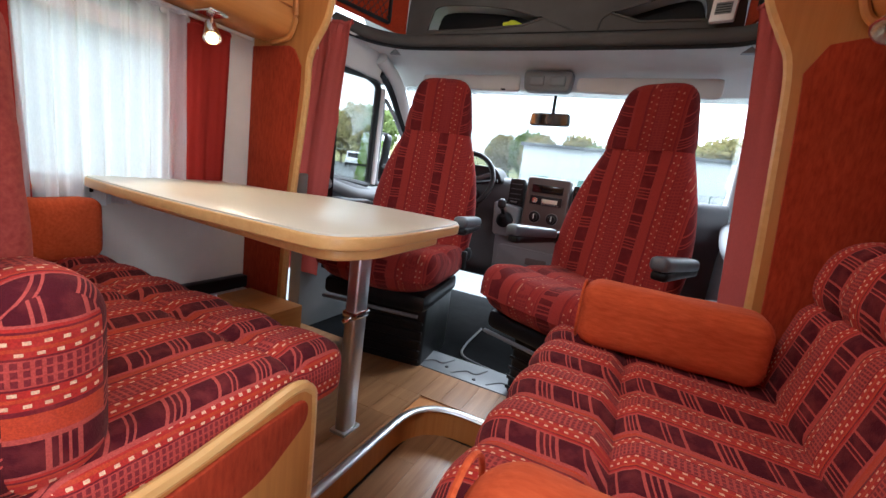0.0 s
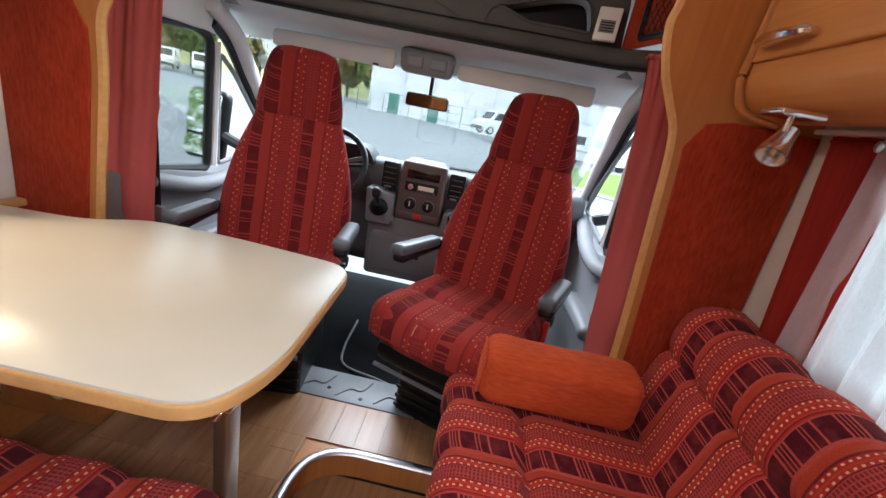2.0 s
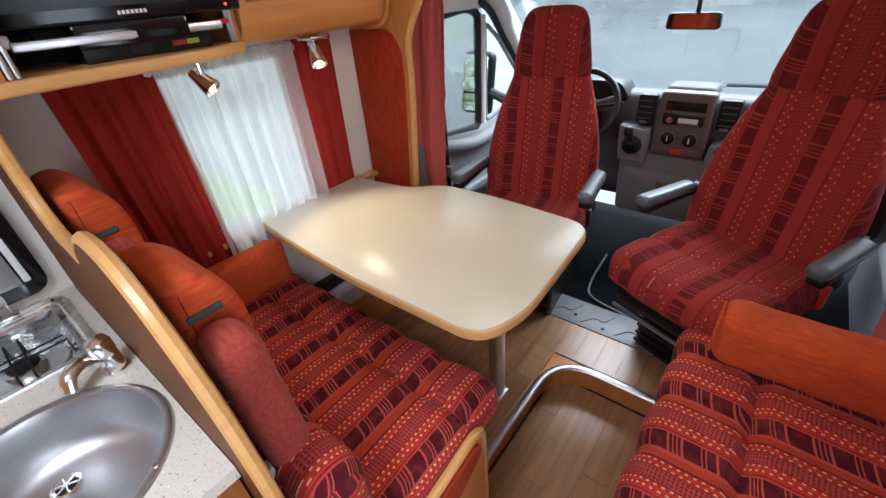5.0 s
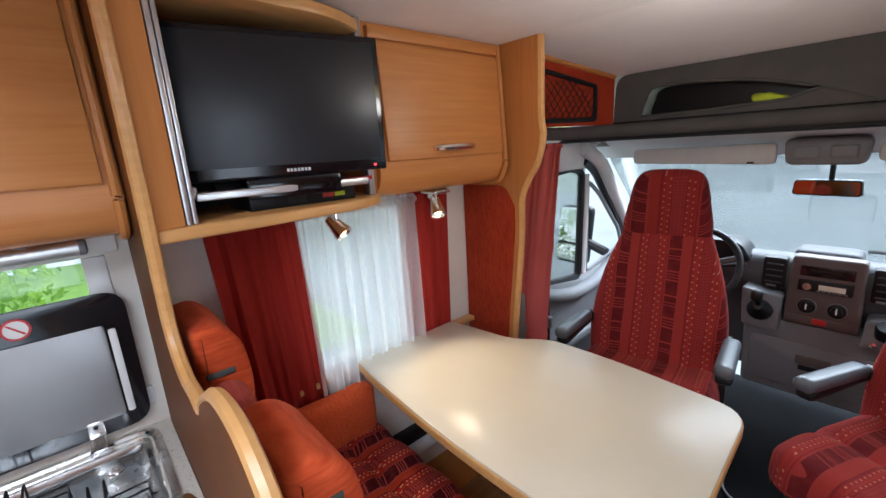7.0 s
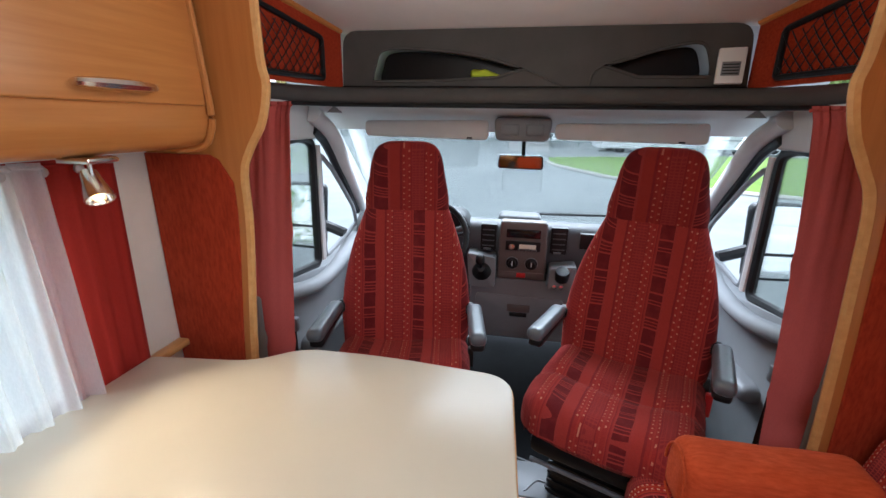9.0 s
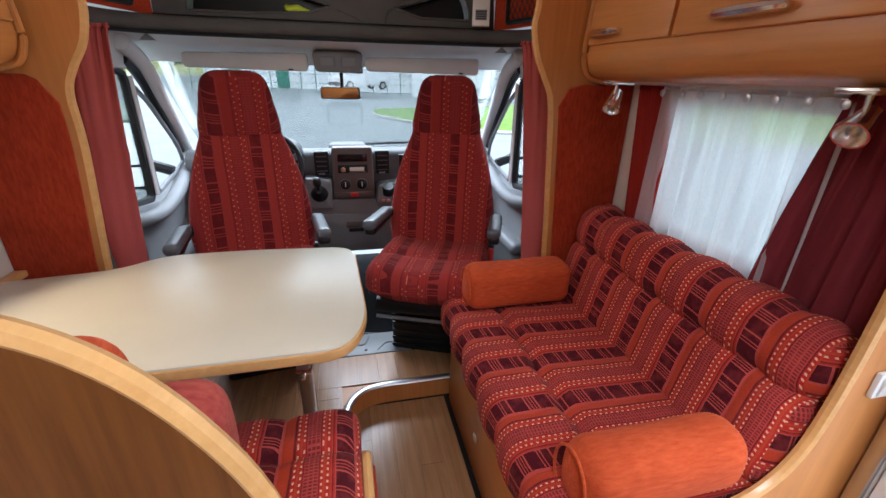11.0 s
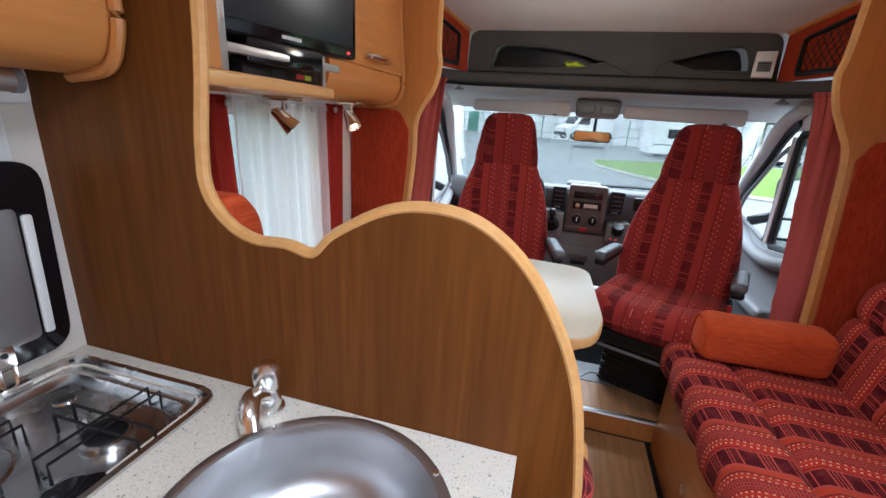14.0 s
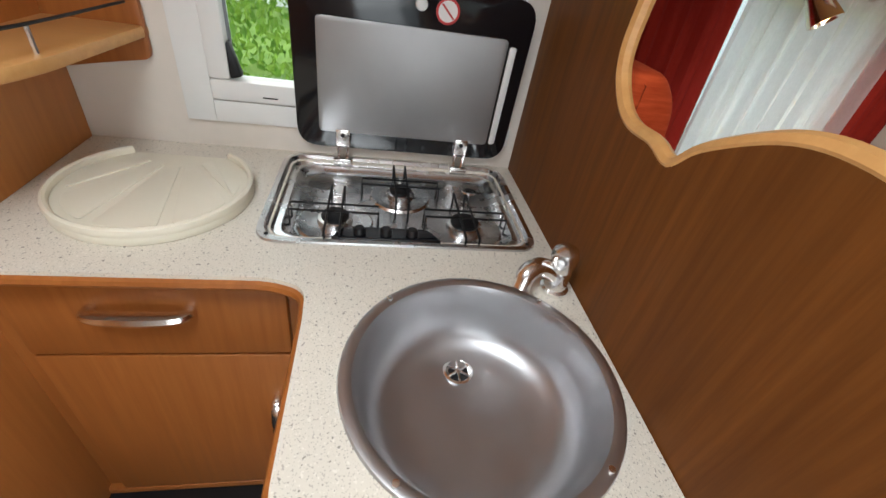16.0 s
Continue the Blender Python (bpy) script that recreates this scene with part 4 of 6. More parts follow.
curtain("side_drape", sheet((0.80, 1.08), 1.345, 0.60, 1.09, 0.016, "y", lambda t: (0.80, 1.03 + 0.11 * math.sin(1.5 * t)), 8, 12, 50, 4), MAROON, "dark maroon side drape at the rear of the sofa window")
for x, y0, y1 in ((-1.165, 0.70, 1.84), (1.105, 0.80, 1.84)):
    ob = thing("curtain_rail", "slim curtain rail with round gliders above the window", "rail", pose(0, 0, 0))
    part("rail", rbox((x - 0.006, y0, 1.346), (x + 0.006, y1, 1.358), 0.002), WHITE, ob)
    for k in range(8):
        y = 1.02 + 0.085 * k
        sgn = 1 if x < 0 else -1
        part("glider", lathe([(0.012, 0), (0.012, 0.006), (0.006, 0.008), (0, 0.008)], 12, pose(x + 0.022 * sgn, y, 1.322, 0, 90 * sgn)), ALU, ob)


def cab_curtain(x0, x1, s):
    """Gathered by a seam, swinging out towards the bottom."""
    rnd = random.Random(9 + s)
    bm = bmesh.new()
    rows, cols = 30, 60
    grid = []
    for i in range(rows + 1):
        t = i / rows
        z = 1.503 - 1.21 * t
        a = x0[0] + (x0[1] - x0[0]) * t ** 0.8
        b = x1[0] + (x1[1] - x1[0]) * t ** 0.8
        tuck = 0.5 * math.exp(-((z - 1.49) / 0.012) ** 2) + 0.25 * math.exp(-((z - 1.05) / 0.01) ** 2) + 0.25 * math.exp(-((z - 0.62) / 0.01) ** 2)
        row = []
        for j in range(cols + 1):
            u = j / cols
            w = math.sin(2 * math.pi * 2.6 * u + 0.9 * math.sin(4 * u + s + 1.3 * t)) + 0.35 * math.sin(2 * math.pi * 7 * u + 3 * t + s) * (1.2 - t)
            row.append(bm.verts.new((a + (b - a) * u, 2.065 + 0.013 * w * (1 - tuck) * (0.22 + 1.0 * math.exp(-7 * t)) + 0.006 * math.sin(2 * math.pi * 15 * u) * math.exp(-14 * t) - 0.008 * (tuck < 0.1), z)))
        grid.append(row)
    for i in range(rows):
        for j in range(cols):
            bm.faces.new((grid[i][j], grid[i][j + 1], grid[i + 1][j + 1], grid[i + 1][j]))
    ob = curtain("cab_curtain", bm, CURTAIN, "dusty red gathered curtain drawn beside the cab")
    ob["group"] = "cab curtains"
    return ob


cab_curtain((-1.06, -1.17), (-0.79, -0.89), -1)
cab_curtain((0.715, 0.82), (0.98, 1.10), 1)

# ---- cab ----
def overcab():
    """Felt-lined shelf front over the windscreen."""
    ob = thing("overcab_lining", "charcoal felt overcab shelf front with two dark openings", "lining", pose(0, 0, 0))
    half = rounded([(-0.80, 1.57), (0.735, 1.57), (0.72, 1.79), (-0.79, 1.79)], [0.01, 0.01, 0.06, 0.06], 5)
    left = smooth_line([(-0.67, 1.60), (-0.655, 1.66), (-0.61, 1.72), (-0.40, 1.715), (-0.22, 1.69), (-0.06, 1.645)], 5) + [(-0.16, 1.615), (-0.4, 1.602)]
    right = smooth_line([(0.235, 1.655), (0.36, 1.69), (0.47, 1.72), (0.565, 1.725), (0.60, 1.66), (0.605, 1.615)], 5) + [(0.36, 1.615)]

    def holed(outer, holes, d0, d1):
        bm = bmesh.new()
        rings = []
        for pts in [outer] + holes:
            vs = [bm.verts.new((p[0], d0, p[1])) for p in pts]
            rings.append([bm.edges.new((vs[i], vs[(i + 1) % len(vs)])) for i in range(len(vs))])
        bmesh.ops.triangle_fill(bm, use_beauty=True, use_dissolve=False, edges=[e for r in rings for e in r])
        ex = bmesh.ops.extrude_face_region(bm, geom=bm.faces[:])
        for v in ex["geom"]:
            if isinstance(v, bmesh.types.BMVert):
                v.co.y = d1
        bmesh.ops.recalc_face_normals(bm, faces=bm.faces[:])
        return bm
    part("front", holed(half, [left, right], 2.50, 2.512), FELT, ob)
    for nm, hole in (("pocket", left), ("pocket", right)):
        # Black sheet in the hole's outline paints the shade inside the shelf.
        part("pocket", prism([(x, z) for x, z in hole], 2.60, 2.62, "y"), BLACK, ob, "black plate as shade inside the shelf opening")
        part("rim", tube([(x, 2.500, z) for x, z in hole], 0.006, 6, closed=True, up=(0, 1, 0)), FELT, ob)
    lip = [(-0.98, 2.15), (-0.93, 2.34), (-0.84, 2.44), (-0.7, 2.485), (-0.3, 2.50), (0.25, 2.50), (0.65, 2.485), (0.78, 2.44), (0.87, 2.34), (0.92, 2.15)]
    lip = smooth_line(lip, 4)
    part("lip", tube([(x, y, 1.545) for x, y in lip], 0.032, 10, 1.0), FELT, ob, "rounded felt lip")
    part("seal", tube([(x, y - 0.01, 1.508) for x, y in lip], 0.009, 8), BLACK, ob, "black rubber seal")
    part("seam", tube([(-0.80, 2.497, 1.580), (0.735, 2.497, 1.580)], 0.003, 6), BLACK, ob)
    for pts in ([(-0.06, 1.645), (0.03, 1.61), (0.09, 1.582)], [(0.235, 1.655), (0.20, 1.63), (0.19, 1.582)]):
        part("welt", tube(smooth_line([(x, 2.498, z) for x, z in pts], 4), 0.005, 6), FELT, ob)
    part("shelf", rbox((-0.80, 2.512, 1.575), (0.735, 2.90, 1.595), 0.003), FELT, ob)
    return ob


overcab()
whole("high_visibility_vest", soft((-0.10, -0.03, 0), (0.10, 0.03, 0.030), 0.014, (16, 8, 5), lambda p, nor: p + nor * 0.012 * noise.noise(p * 25)), LIME, "folded lime yellow safety vest in the overcab shelf", "vest", m=pose(-0.17, 2.535, 1.604, 0, 8, 0))
ob = thing("gas_alarm", "white gas alarm box with a grey grille on the felt", "alarm", pose(0.655, 2.475, 1.645, 80, 0, -14))
part("case", rbox((-0.042, -0.06, 0), (0.042, 0.06, 0.022), 0.005), WHITE, ob)
part("grille", rbox((-0.028, -0.035, 0.022), (0.028, 0.012, 0.024), 0.001), LIGHTPLASTIC, ob, "grey grille")
for k in range(4):
    part("slot", rbox((-0.024, -0.03 + 0.01 * k, 0.024), (0.024, -0.026 + 0.01 * k, 0.025), 0), BLACK, ob)


def net_pocket(s):
    """Angled side panel with a net pocket; local x runs along the panel."""
    a, b = (Vector((-0.95, 1.93, 0)), Vector((-0.80, 2.50, 0))) if s < 0 else (Vector((0.87, 1.93, 0)), Vector((0.735, 2.50, 0)))
    d = (b - a)
    e = d.normalized()
    m = Matrix.Translation(a) @ Matrix(((e.x, 0, -s * e.y, 0), (e.y, 0, s * e.x, 0), (0, 1, 0, 0), (0, 0, 0, 1)))
    ob = thing("net_pocket", "brick red side panel with a black net pocket", "pocket", m, "net pockets beside the overcab")
    L = d.length
    part("panel", prism(rounded([(0.0, 1.575), (L, 1.575), (L, 1.79), (0.0, 1.885)], 0.01), -0.012, 0.0, "z"), SUEDE, ob)
    part("trim", tube([(0, 1.885, 0), (L, 1.79, 0)], 0.012, 8), WOODZ, ob, "beech trim")
    q = [(0.10, 1.60), (0.46, 1.60), (0.46, 1.745), (0.10, 1.815)]
    z = 0.008
    part("frame", tube([(x, y, z) for x, y in rounded(q, 0.015, 4)], 0.010, 8, closed=True), BLACK, ob, "black net frame")
    bm = []
    for k in range(11):
        x = 0.10 + 0.036 * k
        for dx in (0.16, -0.16):
            pts = []
            for t in range(7):
                px, py = x + dx * t / 6, 1.60 + 0.20 * t / 6
                if 0.10 <= px <= 0.46 and py < 1.815 - 0.19 * (px - 0.10):
                    pts.append((px, py, z + 0.012 * math.sin(math.pi * t / 6)))
            if len(pts) > 1:
                bm.append(tube(pts, 0.0022, 4))
    part("net", join(*bm), BLACK, ob, "black stretch net")
    return ob


net_pocket(-1)
net_pocket(1)

# headliner, pillars and doors
setting("cab_headliner", join(
    prism([(2.50, 1.505), (2.75, 1.475), (2.86, 1.40), (2.90, 1.41), (2.80, 1.52), (2.50, 1.53)], -1.02, 0.98, "x"), prism([(-1.04, 2.05), (-0.98, 2.05), (-0.93, 2.34), (-0.84, 2.44), (-0.7, 2.49), (-0.7, 2.52), (-1.04, 2.52)], 1.505, 1.53, "z"), prism([(0.98, 2.05), (0.92, 2.05), (0.87, 2.34), (0.78, 2.44), (0.65, 2.49), (0.65, 2.52), (0.98, 2.52)], 1.505, 1.53, "z")), HEADLINER, "pale grey cab headliner above the windscreen", "ceiling")
for s, c in ((-1, -0.03), (1, -0.03)):
    X = lambda v: c + s * v
    ob = thing("cab_door", "grey cab door with black rubber window seals", "door", pose(0, 0, 0), kind="structure")
    a, b = sorted((X(0.96), X(1.04)))
    part("door_panel", prism(rounded([(2.05, -0.05), (3.2, -0.05), (3.2, 0.80), (2.62, 0.73), (2.30, 0.78), (2.05, 0.80)], 0.03), a, b, "x", 0.01), DOORGREY, ob)
    part("door_shelf", tube(smooth_line([(X(0.95), 2.15, 0.76), (X(0.93), 2.45, 0.70), (X(0.94), 2.75, 0.72), (X(0.97), 3.05, 0.80)], 5), 0.042, 12, 0.8), DOORGREY, ob, "rounded grey sill")
    part("arm_pull", soft((a + (0.0 if s < 0 else -0.07), 2.30, 0.40), (b + (0.07 if s < 0 else 0), 2.75, 0.47), 0.03, (8, 16, 6)), LIGHTPLASTIC, ob)
    win = [(2.12, 0.80), (2.10, 1.34), (2.50, 1.37), (2.60, 1.34), (2.58, 0.75)]
    part("window_seal", tube([(X(0.985), y, z) for y, z in rounded(win, 0.04, 4)], 0.020, 8, closed=True, up=(1, 0, 0)), BLACK, ob, "black rubber window seal")
    part("divider", tube([(X(0.985), 2.635, 1.33), (X(0.985), 2.62, 0.76)], 0.024, 8, up=(1, 0, 0)), HEADLINER, ob, "grey quarter window bar")
    quarter = [(2.66, 0.76), (2.665, 1.29), (2.80, 1.20), (3.06, 0.95), (3.10, 0.84)]
    part("quarter_seal", tube([(X(0.985), y, z) for y, z in rounded(quarter, 0.04, 4)], 0.012, 8, closed=True, up=(1, 0, 0)), DOORGREY, ob, "grey quarter window seal")
    p = part("pane", rbox((X(0.985) - 0.002, 2.10, 0.76), (X(0.985) + 0.002, 2.64, 1.37), 0), GLASS, ob)
    p.visible_shadow = False
    part("header", rbox(*[tuple(v) for v in zip(*[sorted(p) for p in ((X(0.95), X(1.04)), (2.05, 2.70), (1.36, 1.52))])], 0.02), HEADLINER, ob, "pale grey door header")
    pl = thing("windscreen_pillar", "pale grey windscreen pillar with black seal", "pillar", pose(0, 0, 0), kind="structure")
    part("cover", tube(smooth_line([(X(0.93), 2.52, 1.47), (X(0.93), 2.70, 1.38), (X(0.95), 2.90, 1.20), (X(0.99), 3.20, 0.93), (X(1.0), 3.3, 0.82)], 6), 0.038, 10), HEADLINER, pl)
    part("seal", tube(smooth_line([(X(0.955), 2.56, 1.40), (X(0.965), 2.70, 1.335), (X(0.98), 2.90, 1.15), (X(1.0), 3.15, 0.90)], 6), 0.022, 8), BLACK, pl, "black door seal")
    bp = thing("belt_pillar", "black seat belt hanging beside the cab door", "seat belt", pose(0, 0, 0))
    part("strap", tube([(X(0.93), 2.17, 1.35), (X(0.92), 2.18, 0.30)], 0.022, 6, 0.2, up=(0, 1, 0)), BLACK, bp)
    part("buckle", rbox((X(0.90) - 0.02, 2.15, 0.60), (X(0.90) + 0.02, 2.18, 0.66), 0.006), LIGHTPLASTIC, bp, "grey buckle tongue")
    part("anchor", lathe([(0.03, 0), (0.03, 0.02), (0.02, 0.03), (0, 0.03)], 14, pose(X(0.935), 2.17, 1.36, 0, -90 * s)), BLACK, bp)
    clip = thing("roof_clip", "small dark grey clip on the cab headliner", "clip", pose(X(0.80), 2.46, 1.475))
    part("wedge", prism([(-0.03, 0), (0.03, 0), (0.0, 0.025)], -0.01, 0.02, "y", 0.003), LIGHTPLASTIC, clip)

screen = setting("windscreen", prism([(2.86, 1.40), (3.56, 0.76), (3.564, 0.764), (2.864, 1.404)], -0.99, 0.93, "x"), GLASS, "clear raked windscreen", "windscreen")
screen.visible_shadow = False


def visor(x0, x1):
    ob = thing("sun_visor", "pale grey folded sun visor above the windscreen", "visor", pose(0, 0, 0), "sun visors")
    part("pad", prism(rounded([(x0, 1.375), (x1, 1.365), (x1, 1.455), (x0, 1.445)], 0.025), 2.735, 2.76, "y", 0.008, 3), HEADLINER, ob)
    part("clip", rbox((0.5 * (x0 + x1) + 0.2 * (1 if x0 > 0 else 1), 2.725, 1.37), (0.5 * (x0 + x1) + 0.225, 2.737, 1.378), 0.002), BLACK, ob)
    return ob


visor(-0.80, -0.20)
visor(0.10, 0.74)
ob = thing("reading_light", "grey overhead console with two reading lights", "console", pose(0, 0, 0))
part("housing", prism(rounded([(-0.165, 1.365), (0.075, 1.365), (0.085, 1.47), (-0.175, 1.47)], 0.03), 2.70, 2.77, "y", 0.012, 3), LIGHTPLASTIC, ob)
for x in (-0.10, 0.01):
    part("lens", soft((x - 0.04, 2.692, 1.39), (x + 0.04, 2.705, 1.44), 0.006, (8, 4, 6)), LIGHTPLASTIC, ob)


def rear_mirror():
    ob = thing("interior_mirror", "black framed interior mirror hanging from the windscreen", "mirror", pose(-0.045, 2.885, 1.255, 0, 0, -6))
    part("shell", prism(rounded([(-0.115, -0.033), (0.115, -0.033), (0.11, 0.036), (-0.11, 0.036)], 0.018), 0.0, 0.028, "y", 0.006), BLACK, ob)
    part("mirror_glass", prism(rounded([(-0.108, -0.027), (0.108, -0.027), (0.104, 0.030), (-0.104, 0.030)], 0.015), -0.003, 0.0, "y"), paint("mirror_silver", (0.86, 0.87, 0.87), 0.06, 1.0, vary=0.02, bump=0.0), ob)
    part("stem", tube([(0.01, 0.02, 0.02), (0.01, 0.015, 0.13)], 0.010, 8), BLACK, ob)
    return ob


rear_mirror()


def dashboard():
    ob = thing("dashboard", "grey van dashboard with radio, vents and gear console", "dashboard", pose(0, 0, 0))
    prof = rounded([(3.02, 0.70), (2.99, 0.80), (3.02, 0.895), (3.10, 0.915), (3.5, 0.78), (3.5, 0.3), (3.2, 0.2), (3.10, 0.30), (3.08, 0.62)], [0.02, 0.03, 0.04, 0.05, 0, 0, 0.05, 0.05, 0.03], 4)
    part("upper_shell", prism(prof, -0.98, 0.92, "x", 0.01), PLASTIC, ob)
    part("centre_console", prism(rounded([(-0.135, 0.60), (0.135, 0.60), (0.125, 0.935), (-0.125, 0.935)], 0.02), 2.955, 3.03, "y", 0.012, 3), TAUPE, ob, "taupe centre console")
    part("lower_console", prism(rounded([(-0.275, 0.22), (0.28, 0.22), (0.30, 0.60), (-0.29, 0.60)], 0.03), 2.975, 3.12, "y", 0.012, 3), LIGHTPLASTIC, ob, "grey lower console")
    bin_ = part("glove_flap", prism(rounded([(-0.25, 0.26), (0.25, 0.27), (0.25, 0.49), (-0.25, 0.50)], 0.03), 2.966, 2.98, "y", 0.006), LIGHTPLASTIC, ob, "grey storage flap")
    part("flap_pull", rbox((-0.065, 2.958, 0.40), (0.065, 2.968, 0.445), 0.012, 3), TAUPE, bin_)
    part("flap_mouth", rbox((-0.05, 2.956, 0.37), (0.05, 2.967, 0.395), 0.006), BLACK, bin_)
    part("pocket", rbox((-0.092, 2.948, 0.845), (0.092, 2.960, 0.892), 0.004), GLOSS, ob, "dark storage slot")
    radio = part("radio", rbox((-0.094, 2.942, 0.775), (0.094, 2.960, 0.828), 0.003), BLACK, ob, "black car radio")
    part("display", rbox((-0.02, 2.939, 0.788), (0.07, 2.943, 0.812), 0.001), IVORY, radio, "pale lit display")
    part("dial", lathe([(0.018, 0), (0.016, 0.014), (0, 0.015)], 18, pose(-0.06, 2.942, 0.80, 90)), CHROME, radio)
    for k in range(6):
        part("key", rbox((-0.025 + 0.018 * k, 2.939, 0.779), (-0.012 + 0.018 * k, 2.943, 0.785), 0.001), LIGHTPLASTIC, radio)
    for x in (-0.052, 0.052):
        kn = part("heater_dial", lathe([(0.034, 0), (0.032, 0.012), (0.022, 0.016), (0.020, 0.026), (0, 0.027)], 22, pose(x, 2.956, 0.70, 90)), BLACK, ob, "round heater dial")
        part("dial_ring", lathe([(0.036, 0), (0.036, 0.005), (0.031, 0.006), (0.031, 0)], 22, pose(x, 2.955, 0.70, 90)), LIGHTPLASTIC, kn)
        part("pointer", rbox((x - 0.003, 2.926, 0.69), (x + 0.003, 2.932, 0.718), 0.001), WHITE, kn)
    part("switch_strip", rbox((-0.125, 2.95, 0.615), (0.125, 2.960, 0.648), 0.004), TAUPE, ob)
    part("hazard_switch", rbox((-0.025, 2.944, 0.618), (0.025, 2.952, 0.645), 0.003), RED, ob, "red hazard switch")
    for x0, x1 in ((-0.235, -0.145), (0.145, 0.235)):
        v = part("vent", prism(rounded([(x0, 0.76), (x1, 0.76), (x1, 0.91), (x0, 0.91)], 0.012), 2.965, 3.02, "y", 0.006), BLACK, ob, "black air vent")
        for k in range(4):
            z = 0.785 + 0.03 * k
            part("vane", rbox((x0 + 0.012, 2.958, z), (x1 - 0.012, 2.975, z + 0.006), 0.002), PLASTIC, v)
        part("thumbwheel", rbox((x0 + 0.02, 2.956, 0.765), (x0 + 0.06, 2.966, 0.775), 0.002), LIGHTPLASTIC, v)
    part("tray_slot", rbox((0.30, 2.985, 0.79), (0.52, 3.02, 0.88), 0.01), BLACK, ob, "dark passenger tray")
    part("wiper", tube([(0.1, 3.44, 0.88), (0.55, 3.40, 0.90), (0.9, 3.40, 0.89)], 0.008, 6), BLACK, ob)
    part("sensor_dome", soft((-0.15, 3.14, 0.86), (0.10, 3.30, 0.925), 0.03, (12, 10, 5)), PLASTIC, ob)
    lever = part("gear_pod", prism(rounded([(-0.285, 0.56), (-0.14, 0.56), (-0.14, 0.74), (-0.30, 0.76)], 0.02), 2.90, 3.02, "y", 0.012), LIGHTPLASTIC, ob, "grey gear lever pod")
    part("gaiter", lathe([(0.055, 0), (0.045, 0.02), (0.030, 0.04), (0.018, 0.06)], 14, pose(-0.215, 2.90, 0.66, 60)), BLACK, lever)
    part("stick", tube([(-0.215, 2.90, 0.66), (-0.218, 2.82, 0.735)], 0.012, 10), BLACK, lever)
    part("knob", soft((-0.242, 2.785, 0.725), (-0.194, 2.835, 0.785), 0.022, (8, 8, 8)), BLACK, lever, "black gear knob")
    cup = part("cup_holder", prism(rounded([(0.14, 0.57), (0.28, 0.57), (0.29, 0.72), (0.15, 0.70)], 0.02), 2.90, 3.02, "y", 0.012), LIGHTPLASTIC, ob, "grey cup holder pod")
    part("ashtray", lathe([(0.036, 0), (0.038, 0.05), (0.034, 0.058), (0, 0.06)], 18, pose(0.215, 2.90, 0.645, 25)), BLACK, cup, "black ashtray")
    for x in (0.18, 0.215):
        part("plug", lathe([(0.012, 0), (0.012, 0.012), (0, 0.014)], 12, pose(x, 2.90, 0.60, 90)), CHROME, cup)
    hood = part("binnacle", prism(rounded([(-0.66, 0.86), (-0.28, 0.86), (-0.34, 0.965), (-0.60, 0.965)], 0.05), 2.98, 3.14, "y", 0.01), BLACK, ob, "black instrument hood")
    return ob


dashboard()


def steering_wheel():
    ob = thing("steering_wheel", "black four-spoke steering wheel", "steering wheel", pose(-0.485, 2.80, 0.86, 62))
    R = 0.19
    part("rim", tube([(R * math.cos(q), R * math.sin(q), 0) for q in (2 * math.pi * k / 40 for k in range(40))], 0.016, 10, closed=True), BLACK, ob)
    part("hub", soft((-0.075, -0.065, -0.05), (0.075, 0.06, 0.01), 0.03, (10, 10, 5)), BLACK, ob)
    for q in (20, 160, 235, 305):
        c, s = math.cos(radians(q)), math.sin(radians(q))
        part("spoke", tube([(0.05 * c, 0.05 * s, -0.02), (R * c, R * s, 0)], 0.015, 8, 0.5), PLASTIC, ob)
    part("column", tube([(0, 0, -0.04), (0, 0.0, -0.30)], 0.055, 12), BLACK, ob)
    part("stalk", tube([(0.05, 0.02, -0.06), (0.20, 0.05, -0.05)], 0.010, 8), BLACK, ob)
    return ob


steering_wheel()


